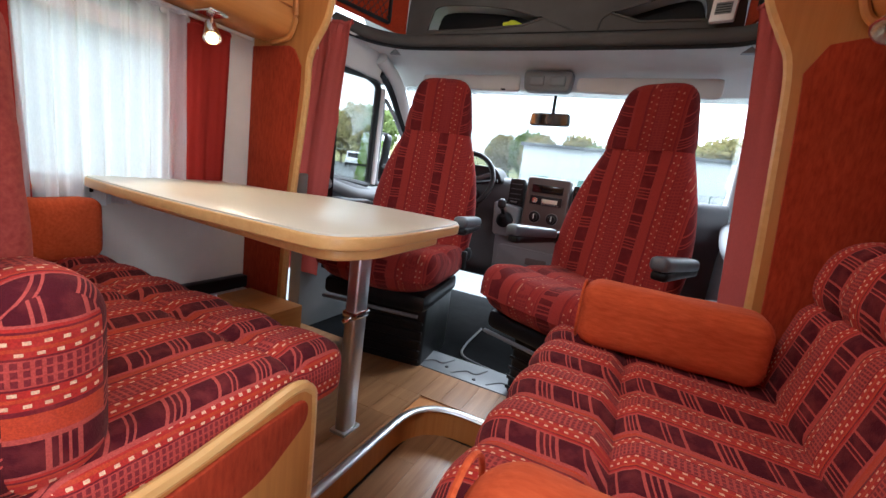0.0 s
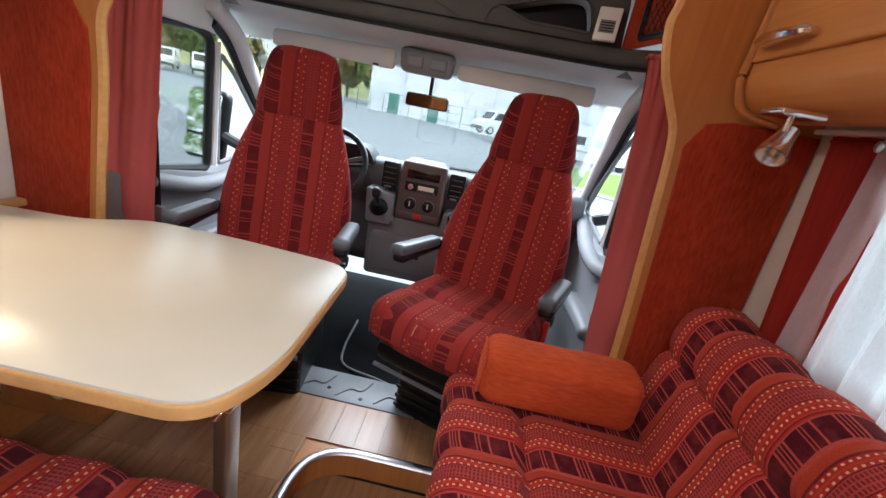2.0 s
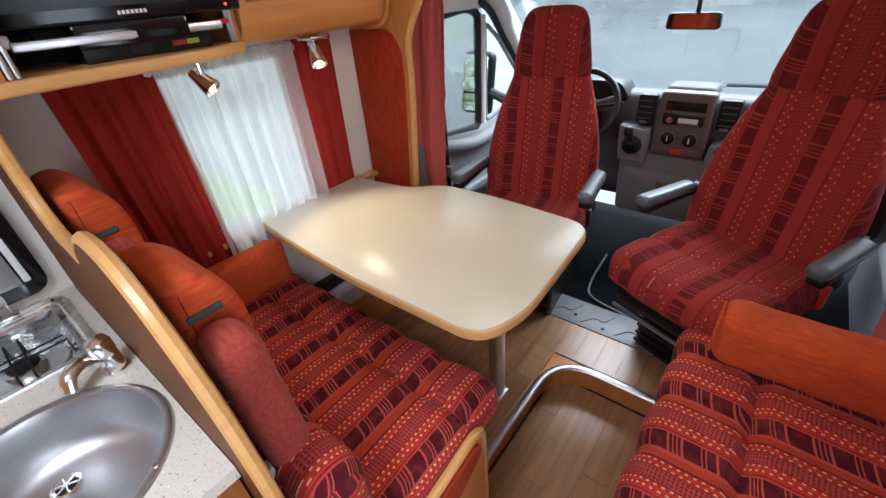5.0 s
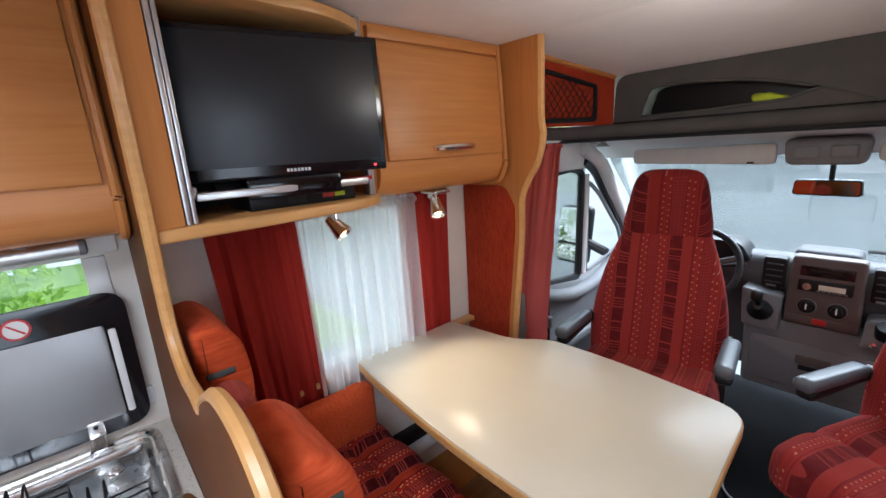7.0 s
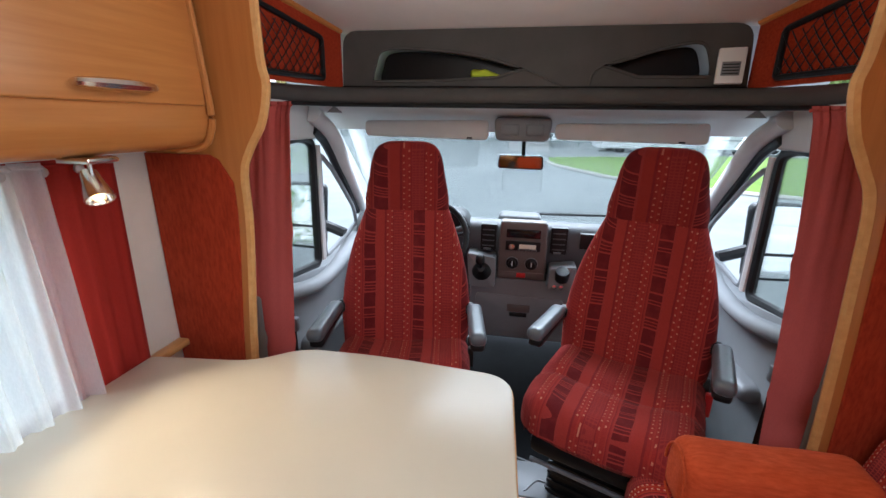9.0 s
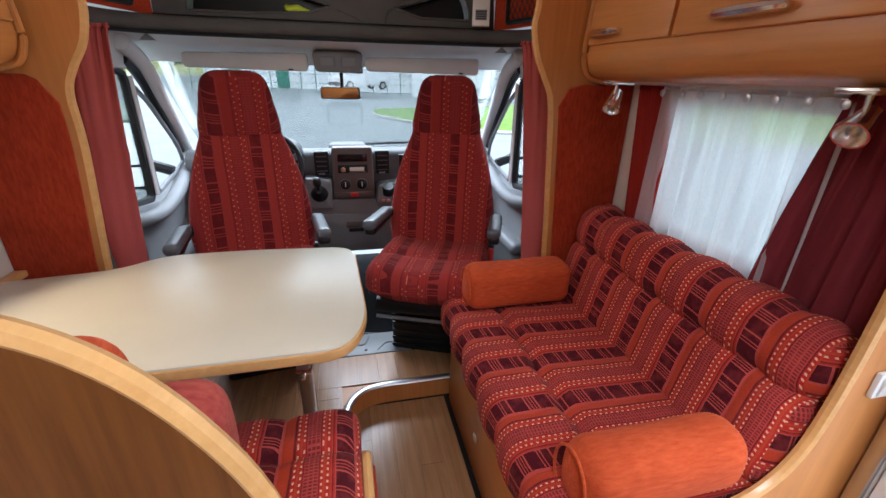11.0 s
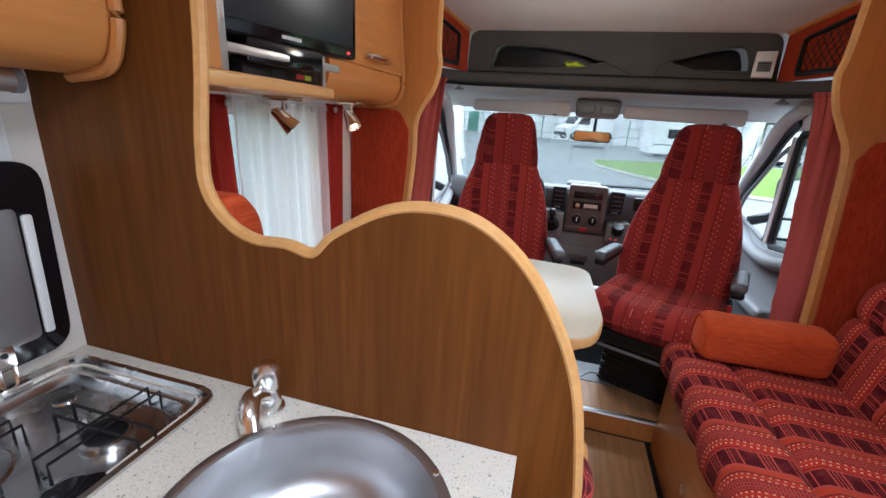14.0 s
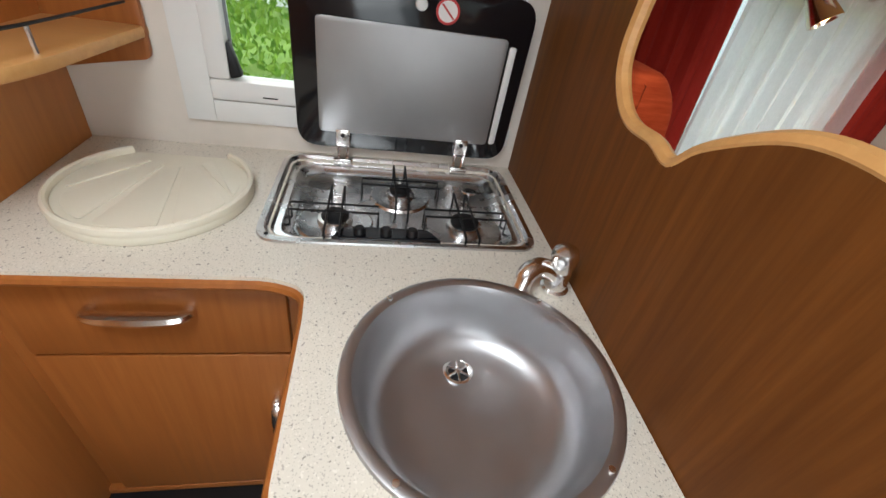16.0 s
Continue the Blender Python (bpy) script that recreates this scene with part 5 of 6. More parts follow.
# ---- cab seats, both swivelled to face the dinette ----
def cab_seat(x, y, turn, label, shade):
    ob = thing("captain_chair", label, "chair", pose(x, y, 0, 0, 0, turn), "swivelled cab seats")
    prof = [(0.0, 0.235, 0.07), (0.10, 0.262, 0.075), (0.25, 0.265, 0.075), (0.40, 0.245, 0.07), (0.52, 0.215, 0.065), (0.62, 0.182, 0.06), (0.66, 0.170, 0.058), (0.70, 0.168, 0.06), (0.80, 0.152, 0.06), (0.88, 0.136, 0.055), (0.92, 0.118, 0.045), (0.94, 0.085, 0.028), (0.945, 0.035, 0.012)]
    bm = bmesh.new()
    rings, sides = [], 36
    for h, w, d in prof:
        ring = []
        for k in range(sides):
            q = 2 * math.pi * k / sides
            cx, sy = math.cos(q), math.sin(q)
            ex = 0.55
            px = 1.06 * w * math.copysign(abs(cx) ** ex, cx)
            py = d * math.copysign(abs(sy) ** 0.75, sy)
            crease = 0.006 * math.exp(-((h - 0.66) / 0.015) ** 2)
            py += (0.03 * (abs(px) / 0.26) ** 2 * (-1)) * (1 if h < 0.6 else 0.3)
            ring.append(bm.verts.new((px * (1 - crease), 0.185 + 0.135 * h + 0.02 * math.sin(3 * h) + py, 0.44 + h * 0.985)))
        rings.append(ring)
    for a, b in zip(rings, rings[1:]):
        for k in range(sides):
            bm.faces.new((a[k], a[(k + 1) % sides], b[(k + 1) % sides], b[k]))
    bm.faces.new(rings[0][::-1]), bm.faces.new(rings[-1])
    bmesh.ops.recalc_face_normals(bm, faces=bm.faces[:])
    bmesh.ops.subdivide_edges(bm, edges=bm.edges[:], cuts=1, use_grid_fill=True, smooth=0.6)
    head = bm.copy()
    seam = 0.44 + 0.66 * 0.985
    bmesh.ops.bisect_plane(bm, geom=bm.verts[:] + bm.edges[:] + bm.faces[:], plane_co=(0, 0, seam), plane_no=(0, 0, 1), clear_outer=True)
    bmesh.ops.bisect_plane(head, geom=head.verts[:] + head.edges[:] + head.faces[:], plane_co=(0, 0, seam), plane_no=(0, 0, 1), clear_inner=True)
    for v in head.verts:
        k = 1.012 + 0.006 * math.sin(40 * v.co.z)
        v.co.x *= k
        v.co.y = 0.28 + (v.co.y - 0.28) * 1.03 - 0.004
        v.co.z -= 0.006
    back = part("backrest", bm, SEATS, ob, "banded high-back backrest cover")
    part("head_cover", head, HEADCOVER, back, "darker banded slip cover over the headrest")

    def dish(p, nor):
        q = p + nor * 0.006 * noise.noise(p * 7)
        if nor.z > 0.2:
            q.z += 0.030 * (abs(p.x) / 0.26) ** 2 - 0.015 - 0.06 * p.y - 0.018 * math.exp(-((p.y + 0.12) / 0.03) ** 2)
        if nor.z < -0.2:
            q.z += 0.05 * (abs(p.x) / 0.285) ** 3 + 0.04 * max(0, (-p.y - 0.15) / 0.24) ** 2
        if p.y < -0.2:
            q.x *= 1 - 0.18 * ((-p.y - 0.2) / 0.25) ** 2
        return q
    part("seat_cushion", soft((-0.285, -0.39, 0.36), (0.285, 0.20, 0.545), 0.09, (30, 30, 8), dish), SEATS, ob, "banded seat cushion cover")
    part("seat_pan", soft((-0.24, -0.31, 0.30), (0.24, 0.20, 0.385), 0.03, (10, 10, 4)), BLACK, ob, "black seat pan")
    part("pedestal", prism(rounded([(-0.20, -0.16), (0.20, -0.16), (0.21, 0.24), (-0.21, 0.24)], 0.03), -0.03, 0.30, "z", 0.01), BLACK, ob, "black box pedestal")
    for k in range(5):
        part("pedestal_rib", rbox((-0.195, -0.170, 0.02 + 0.045 * k), (0.195, -0.158, 0.035 + 0.045 * k), 0.004), BLACK, ob)
    for s in (-1, 1):
        a = part("armrest", soft((s * 0.30 - 0.032, -0.17, 0.655), (s * 0.30 + 0.032, 0.16, 0.705), 0.022, (8, 18, 6), lambda p, nor: Vector((p.x, p.y, p.z + 0.02 * (-(p.y) / 0.17) * 0.5))), ARM, ob, "blue-grey padded armrest")
        part("armrest_shell", soft((s * 0.30 - 0.028, -0.15, 0.632), (s * 0.30 + 0.028, 0.17, 0.668), 0.015, (6, 12, 5)), BLACK, a)
        part("arm_pivot", lathe([(0.03, 0), (0.03, 0.03), (0.02, 0.035), (0, 0.035)], 16, pose(s * 0.265, 0.18, 0.655, 0, 90 * s)), BLACK, a)
    part("recliner_knob", lathe([(0.035, 0), (0.035, 0.02), (0.02, 0.03), (0, 0.03)], 16, pose(0.268, 0.16, 0.50, 0, 90)), BLACK, ob)
    part("slide_bar", tube([(-0.22, -0.33, 0.30), (0.22, -0.33, 0.30)], 0.008, 8), LIGHTPLASTIC, ob, "grey adjuster bar")
    part("belt_buckle", rbox((0.275, 0.05, 0.44), (0.30, 0.08, 0.53), 0.006), RED if shade else BLACK, ob, "belt buckle")
    return ob


cab_seat(-0.475, 2.19, 9, "driver's captain chair in banded red cover, turned to the table", 0)
cab_seat(0.385, 2.20, -22, "passenger captain chair in banded red cover, turned to the aisle", 1)


# ---- outside mirrors ----
for s in (-1, 1):
    ob = thing("door_mirror", "black van door mirror with two glasses", "mirror", pose(-0.03 + s * 1.20, 2.88, 0.93, -9, 0, s * 3), "door mirrors")
    part("housing", soft((-0.11, -0.01, -0.20), (0.11, 0.08, 0.18), 0.035, (10, 6, 12)), BLACK, ob)
    part("upper_glass", prism(rounded([(-0.095, -0.06), (0.095, -0.06), (0.095, 0.16), (-0.095, 0.16)], 0.03), -0.016, -0.008, "y"), paint("mirror_glass", (0.8, 0.82, 0.82), 0.05, 1.0, vary=0.02, bump=0.0), ob, "upper mirror glass")
    part("lower_glass", prism(rounded([(-0.095, -0.18), (0.095, -0.18), (0.095, -0.075), (-0.095, -0.075)], 0.03), -0.016, -0.008, "y"), paint("mirror_glass", (0.8, 0.82, 0.82), 0.05, 1.0, vary=0.02, bump=0.0), ob, "lower mirror glass")
    part("arm", tube([(-s * 0.08, 0.03, -0.05), (-s * 0.22, 0.05, -0.10)], 0.03, 8), BLACK, ob)

# ---- kitchen ----
WT = 0.766


def worktop():
    """L-shaped top with openings for the bowl and the hob."""
    ob = thing("worktop", "speckled cream L-shaped kitchen worktop with beech front edge", "worktop", pose(0, 0, 0))
    outer = [(LX, -0.50), (-0.70, -0.50), (-0.70, 0.02), (-0.675, 0.083), (-0.60, 0.088), (-0.215, 0.088), (-0.215, 0.593), (LX, 0.593)]
    outer = rounded(outer, [0, 0, 0.05, 0.03, 0, 0.13, 0, 0], 6)
    bowl = [(-0.49 + 0.198 * math.cos(q), 0.367 + 0.198 * math.sin(q)) for q in (2 * math.pi * k / 40 for k in range(40))]
    hob = rounded([(-1.175, -0.01), (-0.825, -0.01), (-0.825, 0.535), (-1.175, 0.535)], 0.04, 4)
    bm = bmesh.new()
    edges = []
    for pts in (outer, bowl, hob):
        vs = [bm.verts.new((x, y, WT)) for x, y in pts]
        edges += [bm.edges.new((vs[i], vs[(i + 1) % len(vs)])) for i in range(len(vs))]
    bmesh.ops.triangle_fill(bm, use_beauty=True, use_dissolve=False, edges=edges)
    ex = bmesh.ops.extrude_face_region(bm, geom=bm.faces[:])
    for v in ex["geom"]:
        if isinstance(v, bmesh.types.BMVert):
            v.co.z = WT - 0.03
    bmesh.ops.recalc_face_normals(bm, faces=bm.faces[:])
    part("slab", bm, WORKTOP, ob)
    front = [(x, y, WT - 0.016) for x, y in outer[1:-2]]
    # the darkened veneer carries the shadow along the worktop's underside
    part("front_edge", tube([(x, y, z - 0.004) for x, y, z in front], 0.0105, 8, 1.0), CABINET, ob, "beech edge strip with shade in its colour")
    return ob


worktop()


def sink():
    ob = thing("sink", "round satin steel kitchen sink bowl with drain", "sink", pose(-0.49, 0.367, WT))
    part("bowl", lathe([(0.216, 0.001), (0.214, 0.006), (0.205, 0.008), (0.196, 0.004), (0.190, -0.012), (0.186, -0.05), (0.178, -0.085), (0.163, -0.108), (0.140, -0.120), (0.10, -0.126), (0.05, -0.128), (0, -0.129)], 64, None, False), STEELBOWL, ob)
    at = pose(-0.098, -0.003, -0.126) @ Matrix.Scale(0.8, 4)
    d = part("drain", lathe([(0.036, 0.0), (0.036, 0.003), (0.030, 0.004), (0.026, 0.001), (0.024, -0.0005), (0, -0.0005)], 28, at, False), CHROME, ob, "chrome drain")
    part("drain_cup", lathe([(0.024, -0.002), (0.024, 0.0012), (0, 0.0012)], 20, at), BLACK, d)
    for k in range(6):
        q = radians(60 * k)
        part("drain_spoke", tube([(-0.098, -0.003, -0.1235), (-0.098 + 0.021 * math.cos(q), -0.003 + 0.021 * math.sin(q), -0.1235)], 0.0024, 6), CHROME, d)
    part("drain_screw", lathe([(0.008, 0.001), (0.008, 0.005), (0, 0.006)], 12, at), CHROME, d)
    for q in (222, 318, 42, 138):
        part("screw", lathe([(0.006, 0.006), (0.005, 0.0105), (0, 0.011)], 10, pose(0.206 * math.cos(radians(q)), 0.206 * math.sin(radians(q)), 0)), CHROME, ob)
    return ob


sink()


def tap():
    ob = thing("kitchen_tap", "short chrome kitchen tap beside the sink", "tap", pose(-0.685, 0.55, WT))
    part("base", lathe([(0.028, 0), (0.028, 0.008), (0.022, 0.012), (0.022, 0.05), (0.020, 0.055)], 22), CHROME, ob)
    part("lever", moved(lathe([(0.020, 0), (0.024, 0.01), (0.026, 0.035), (0.022, 0.048), (0.010, 0.055), (0, 0.056)], 22), pose(0, 0, 0.052, 6, 4)), CHROME, ob)
    part("spout", tube(smooth_line([(0, 0, 0.03), (0.0, -0.025, 0.05), (0.005, -0.05, 0.06), (0.02, -0.075, 0.055), (0.03, -0.085, 0.03)], 5), 0.018, 14, taper=None), CHROME, ob)
    return ob


tap()


def hob():
    ob = thing("gas_hob", "three-burner stainless steel gas hob with black glass lid raised", "hob", pose(-0.015, 0, WT))
    x0, x1, y0, y1 = -1.185, -0.785, -0.035, 0.56
    rim = rounded([(x0, y0), (x1, y0), (x1, y1), (x0, y1)], 0.055, 6)
    k = len(rim)
    bm = bmesh.new()
    cx, cy = 0.5 * (x0 + x1), 0.5 * (y0 + y1)
    rings = []
    for s, z in ((1.0, 0.001), (0.995, 0.006), (0.955, 0.007), (0.945, 0.004), (0.90, -0.010), (0.86, -0.010), (0.82, -0.022), (0.78, -0.024)):
        rings.append([bm.verts.new((cx + (x - cx) * (1 - (1 - s) * 1.35), cy + (y - cy) * s, z)) for x, y in rim])
    for a, b in zip(rings, rings[1:]):
        for i in range(k):
            bm.faces.new((a[i], a[(i + 1) % k], b[(i + 1) % k], b[i]))
    bm.faces.new(rings[-1])
    bmesh.ops.recalc_face_normals(bm, faces=bm.faces[:])
    part("pan", bm, STEEL, ob, "pressed steel hob pan")
    for bx, by, r in ((-0.90, 0.115, 0.05), (-1.03, 0.265, 0.045), (-0.90, 0.41, 0.055)):
        m = pose(bx, by, -0.024)
        b = part("burner", lathe([(r * 1.7, 0.0), (r * 1.6, 0.005), (r * 1.15, 0.002), (r * 0.78, 0.004), (r * 0.74, 0.016), (r * 0.60, 0.018)], 26, m, False), STEEL, ob, "steel burner ring")
        part("burner_cap", lathe([(r * 0.62, 0.012), (r * 0.60, 0.024), (r * 0.45, 0.028), (0, 0.028)], 24, m), BLACK, b)
        part("spark_pin", tube([(bx - r * 0.85, by, -0.02), (bx - r * 0.85, by, 0.008)], 0.003, 6), WHITE, b)
        g = part("pan_support", join(*[tube([(bx + ax * 0.095 + ox, by + ay * 0.095 + oy, -0.022), (bx + ax * 0.095 + ox, by + ay * 0.095 + oy, 0.016), (bx + ax * -0.095 + ox, by + ay * -0.095 + oy, 0.016), (bx + ax * -0.095 + ox, by + ay * -0.095 + oy, -0.022)], 0.0028, 6, up=(ay + 0.01, ax, 0.1))
                                       for ax, ay, ox, oy in ((1, 0, 0, 0.015), (1, 0, 0, -0.015), (0, 1, 0.015, 0), (0, 1, -0.015, 0))]), BLACK, ob, "black wire pan support")
    panel = part("control_plate", prism(rounded([(-0.845, 0.14), (-0.800, 0.11), (-0.800, 0.345), (-0.845, 0.315)], 0.012), -0.010, 0.0085, "z", 0.003), GLOSS, ob, "black control plate")
    for y in (0.17, 0.225, 0.28):
        part("knob", lathe([(0.013, 0.008), (0.012, 0.018), (0.009, 0.022), (0, 0.022)], 16, pose(-0.822, y, 0)), BLACK, panel)
    part("gas_rose", lathe([(0.02, -0.012), (0.018, -0.008), (0.010, -0.007), (0, -0.010)], 16, pose(-1.06, 0.45, 0)), CHROME, ob)
    for x, y in ((x0 + 0.03, y0 + 0.03), (x1 - 0.022, y0 + 0.025), (x0 + 0.03, y1 - 0.03), (x1 - 0.022, y1 - 0.025)):
        part("screw", lathe([(0.005, 0.005), (0.004, 0.0085), (0, 0.009)], 8, pose(x, y, 0)), BLACK, ob)
    # raised lid
    lean = Matrix.Translation((-1.175, 0, 0.035)) @ pose(0, 0, 0, 0, 3)
    lid = part("lid", moved(prism(rounded([(0.0, 0.0), (0.555, 0.0), (0.555, 0.40), (0.0, 0.40)], 0.055, 6), -0.006, 0.0, "x", 0.002), lean), GLOSS, ob, "black glass lid with steel sheet")
    part("heat_shield", moved(prism(rounded([(0.055, 0.045), (0.50, 0.045), (0.50, 0.315), (0.055, 0.315)], 0.012, 3), 0.001, 0.006, "x", 0.002), lean), brushed("worn_steel_sheet", (0.40, 0.40, 0.40), 0.50, (1, 1, 1)), lid, "worn steel heat shield")
    part("shield_strip", moved(prism(rounded([(0.505, 0.05), (0.522, 0.05), (0.522, 0.30), (0.505, 0.30)], 0.006, 3), 0.001, 0.009, "x", 0.002), lean), WHITE, lid)
    sg = part("warning_sign", moved(lathe([(0.026, 0), (0.026, 0.0012), (0, 0.0013)], 26), lean @ pose(0.002, 0.345, 0.355, 0, 90)), PAPER, lid, "round white and red warning sign")
    part("sign_ring", moved(lathe([(0.027, 0), (0.027, 0.002), (0.022, 0.0022), (0.022, 0)], 26), lean @ pose(0.002, 0.345, 0.355, 0, 90)), RED, sg)
    part("sign_bar", moved(rbox((-0.02, -0.002, 0.001), (0.02, 0.002, 0.0024), 0), lean @ pose(0.002, 0.345, 0.355, 0, 90) @ pose(0, 0, 0, 0, 0, 45)), RED, sg)
    part("label_sticker", moved(rbox((0.001, 0.075, 0.355), (0.002, 0.115, 0.372), 0), lean), PAPER, lid, "small white label")
    part("button_cap", moved(lathe([(0.014, 0), (0.012, 0.006), (0, 0.008)], 18), lean @ pose(0.002, 0.285, 0.362, 0, 90)), WHITE, lid)
    for y in (0.115, 0.43):
        h = part("hinge", rbox((-1.172, y - 0.018, 0.045), (-1.160, y + 0.018, 0.09), 0.003), CHROME, ob, "chrome lid hinge")
        for dy in (-0.012, 0.012):
            part("hinge_rod", tube([(-1.165, y + dy, 0.0), (-1.165, y + dy, 0.05)], 0.004, 6), CHROME, h)
        part("hinge_foot", rbox((-1.185, y - 0.025, 0.0), (-1.145, y + 0.025, 0.014), 0.004), CHROME, h)
        part("hinge_screw", lathe([(0.006, 0), (0.005, 0.004), (0, 0.005)], 10, pose(-1.160, y, 0.075, 0, 90)), BLACK, h)
    return ob


hob()


def sink_cover():
    ob = thing("sink_cover", "ivory plastic sink cover with fan ribs lying on the worktop", "cover", pose(-0.955, -0.25, WT))
    R = 0.185
    a = [radians(150 + 0), radians(215)]
    cut = [q for q in (radians(-145 + 290 * k / 40) for k in range(41))]
    pts = [(R * math.cos(q), R * math.sin(q)) for q in cut]
    part("disc", prism(pts, 0.0, 0.021, "z", 0.004), IVORY, ob)
    part("rim", tube([(x * 0.975, y * 0.975, 0.026) for x, y in pts], 0.007, 8, 1.5), IVORY, ob)
    hx = -0.175
    for k in range(5):
        q0, q1 = radians(-56 + 23.2 * k), radians(-56 + 23.2 * k + 19.2)
        loop = []
        for t in range(7):
            q = q0 + (q1 - q0) * t / 6
            reach = -hx * math.cos(q) + (0.158 ** 2 - (hx * math.sin(q)) ** 2) ** 0.5
            loop.append((hx + reach * math.cos(q), reach * math.sin(q)))
        for q in (q1, q0):
            loop.append((hx + 0.085 * math.cos(q), 0.085 * math.sin(q)))
        loop = rounded(loop, [0.018] + [0.0] * 5 + [0.018, 0.006, 0.006], 4)
        part("petal", prism(loop, 0.016, 0.0235, "z", 0.003), IVORY, ob, "raised rounded petal")
    return ob


sink_cover()


def base_cabinet():
    ob = thing("base_cabinet", "beech kitchen base cabinet with drawer and chrome handles", "cabinet", pose(0, 0, 0))
    part("body", rbox((LX, -0.52, -0.11), (-0.755, 0.10, 0.735), 0.003), CABINET, ob)
    dr = part("drawer", rbox((-0.755, -0.46, 0.512), (-0.736, 0.035, 0.722), 0.004), CABINET, ob)
    handle("handle", dr, (-0.737, -0.31, 0.65), (-0.737, -0.145, 0.65), (0.024, 0, 0))
    dd = part("door", rbox((-0.755, -0.46, -0.08), (-0.738, 0.035, 0.503), 0.004), CABINET, ob)
    handle("handle", dd, (-0.739, -0.01, 0.345), (-0.739, -0.01, 0.20), (0.024, 0, 0))
    part("plinth", rbox((-0.76, -0.52, -0.11), (-0.738, 0.1, -0.085), 0.002), CABINET, ob)
    return ob


base_cabinet()
ob = thing("sink_cabinet", "beech base cabinet under the sink", "cabinet", pose(0, 0, 0))
part("body", prism(rounded([(-0.70, 0.13), (-0.30, 0.135), (-0.24, 0.20), (-0.24, 0.59), (-0.70, 0.59)], [0, 0.05, 0.05, 0, 0]), -0.11, 0.58, "z"), CABINET, ob)
part("apron", prism(rounded([(-0.70, 0.12), (-0.32, 0.12), (-0.23, 0.21), (-0.23, 0.59), (-0.242, 0.59), (-0.242, 0.215), (-0.325, 0.135), (-0.70, 0.135)], 0.0), 0.58, 0.736, "z"), CABINET, ob)

# wooden end wall of the kitchen with a curved shelf
setting("wall_kitchen", rbox((LX, -0.56, -0.11), (-0.45, -0.502, CEIL), 0.003), WOODZ, "beech tall cabinet side beside the kitchen", "wall")
ob = thing("corner_shelf", "curved beech corner shelf with a thin dark guard rail", "shelf", pose(0, 0, 0))
part("board", prism(rounded([(LX, -0.523), (-0.62, -0.523), (-0.66, -0.44), (-0.85, -0.34), (LX, -0.31)], [0, 0.03, 0.1, 0.2, 0.0], 8), 1.015, 1.04, "z", 0.006), EDGE, ob)
part("bracket", prism(rounded([(-0.523, 0.93), (-0.40, 0.955), (-0.31, 0.97), (-0.31, 1.30), (-0.523, 1.30)], [0, 0.03, 0.02, 0.03, 0], 5), LX + 0.002, LX + 0.018, "x", 0.003), CABINET, ob, "brown shelf side")
part("guard_rail", tube(smooth_line([(LX + 0.03, -0.33, 1.085), (-0.86, -0.36, 1.085), (-0.68, -0.45, 1.085), (-0.63, -0.515, 1.085)], 6), 0.003, 8), BLACK, ob, "thin dark guard rail")
part("rail_post", tube([(-0.92, -0.352, 1.04), (-0.92, -0.352, 1.085)], 0.004, 6), CHROME, ob)

# entrance door frame
ob = thing("entrance_door_frame", "white entrance door frame with aluminium rail", "door frame", pose(0, 0, 0), kind="structure")
for a, b in (((RX - 0.012, 0.64, -0.11), (RX + 0.06, 0.70, 1.80)), ((RX - 0.012, -0.26, -0.11), (RX + 0.06, -0.20, 1.80)), ((RX - 0.012, -0.20, 1.75), (RX + 0.06, 0.64, 1.80))):
    part("jamb", rbox(a, b, 0.006), WHITE, ob)
part("seal", rbox((RX - 0.02, 0.632, -0.11), (RX + 0.05, 0.640, 1.75), 0.002), BLACK, ob, "black rubber seal")
part("fly_screen_rail", rbox((RX - 0.03, 0.705, -0.11), (RX - 0.013, 0.735, 1.75), 0.003), ALU, ob, "aluminium screen rail")

# ---- outside ----
def ground_sheet():
    bm = bmesh.new()
    xs = [-900, -250, -80, -40, -20, -8, 0, 8, 20, 40, 80, 250, 900]
    ys = [-900, -200, -50, -10, 0, 8, 16, 24, 32, 40, 60, 100, 250, 900]
    rise = lambda x, y: -0.75 + 1.3 * max(0, min(1, (y - 24) / 30)) * max(0, min(1, (12 - x) / 24 + 0.2))
    g = [[bm.verts.new((x, y, rise(x, y))) for x in xs] for y in ys]
    for j in range(len(ys) - 1):
        for i in range(len(xs) - 1):
            bm.faces.new((g[j][i], g[j][i + 1], g[j + 1][i + 1], g[j + 1][i]))
    return bm


def asphalt():
    n = Nodes("wet_grey_asphalt")
    col = n.mix(n.ramp(n.noise(0.6), 0.35, 0.7), (0.195, 0.212, 0.215), (0.25, 0.27, 0.272))
    col = n.mix(n.math("MULTIPLY", n.ramp(n.noise(40, detail=2), 0.4, 0.7), 0.2), col, (0.08, 0.085, 0.09))
    return n.done(col, n.math("ADD", n.math("MULTIPLY", n.noise(0.9), 0.25), 0.42), Specular_IOR_Level=0.35)



def grass_material(name, a, b):
    n = Nodes(name)
    col = n.mix(n.ramp(n.noise(3), 0.35, 0.7), a, b)
    col = n.mix(n.math("MULTIPLY", n.ramp(n.noise(30, detail=3), 0.4, 0.7), 0.4), col, tuple(c * 0.5 for c in a))
    n.bump(n.noise(50, detail=3), 0.6, 0.03)
    return n.done(col, 0.9)


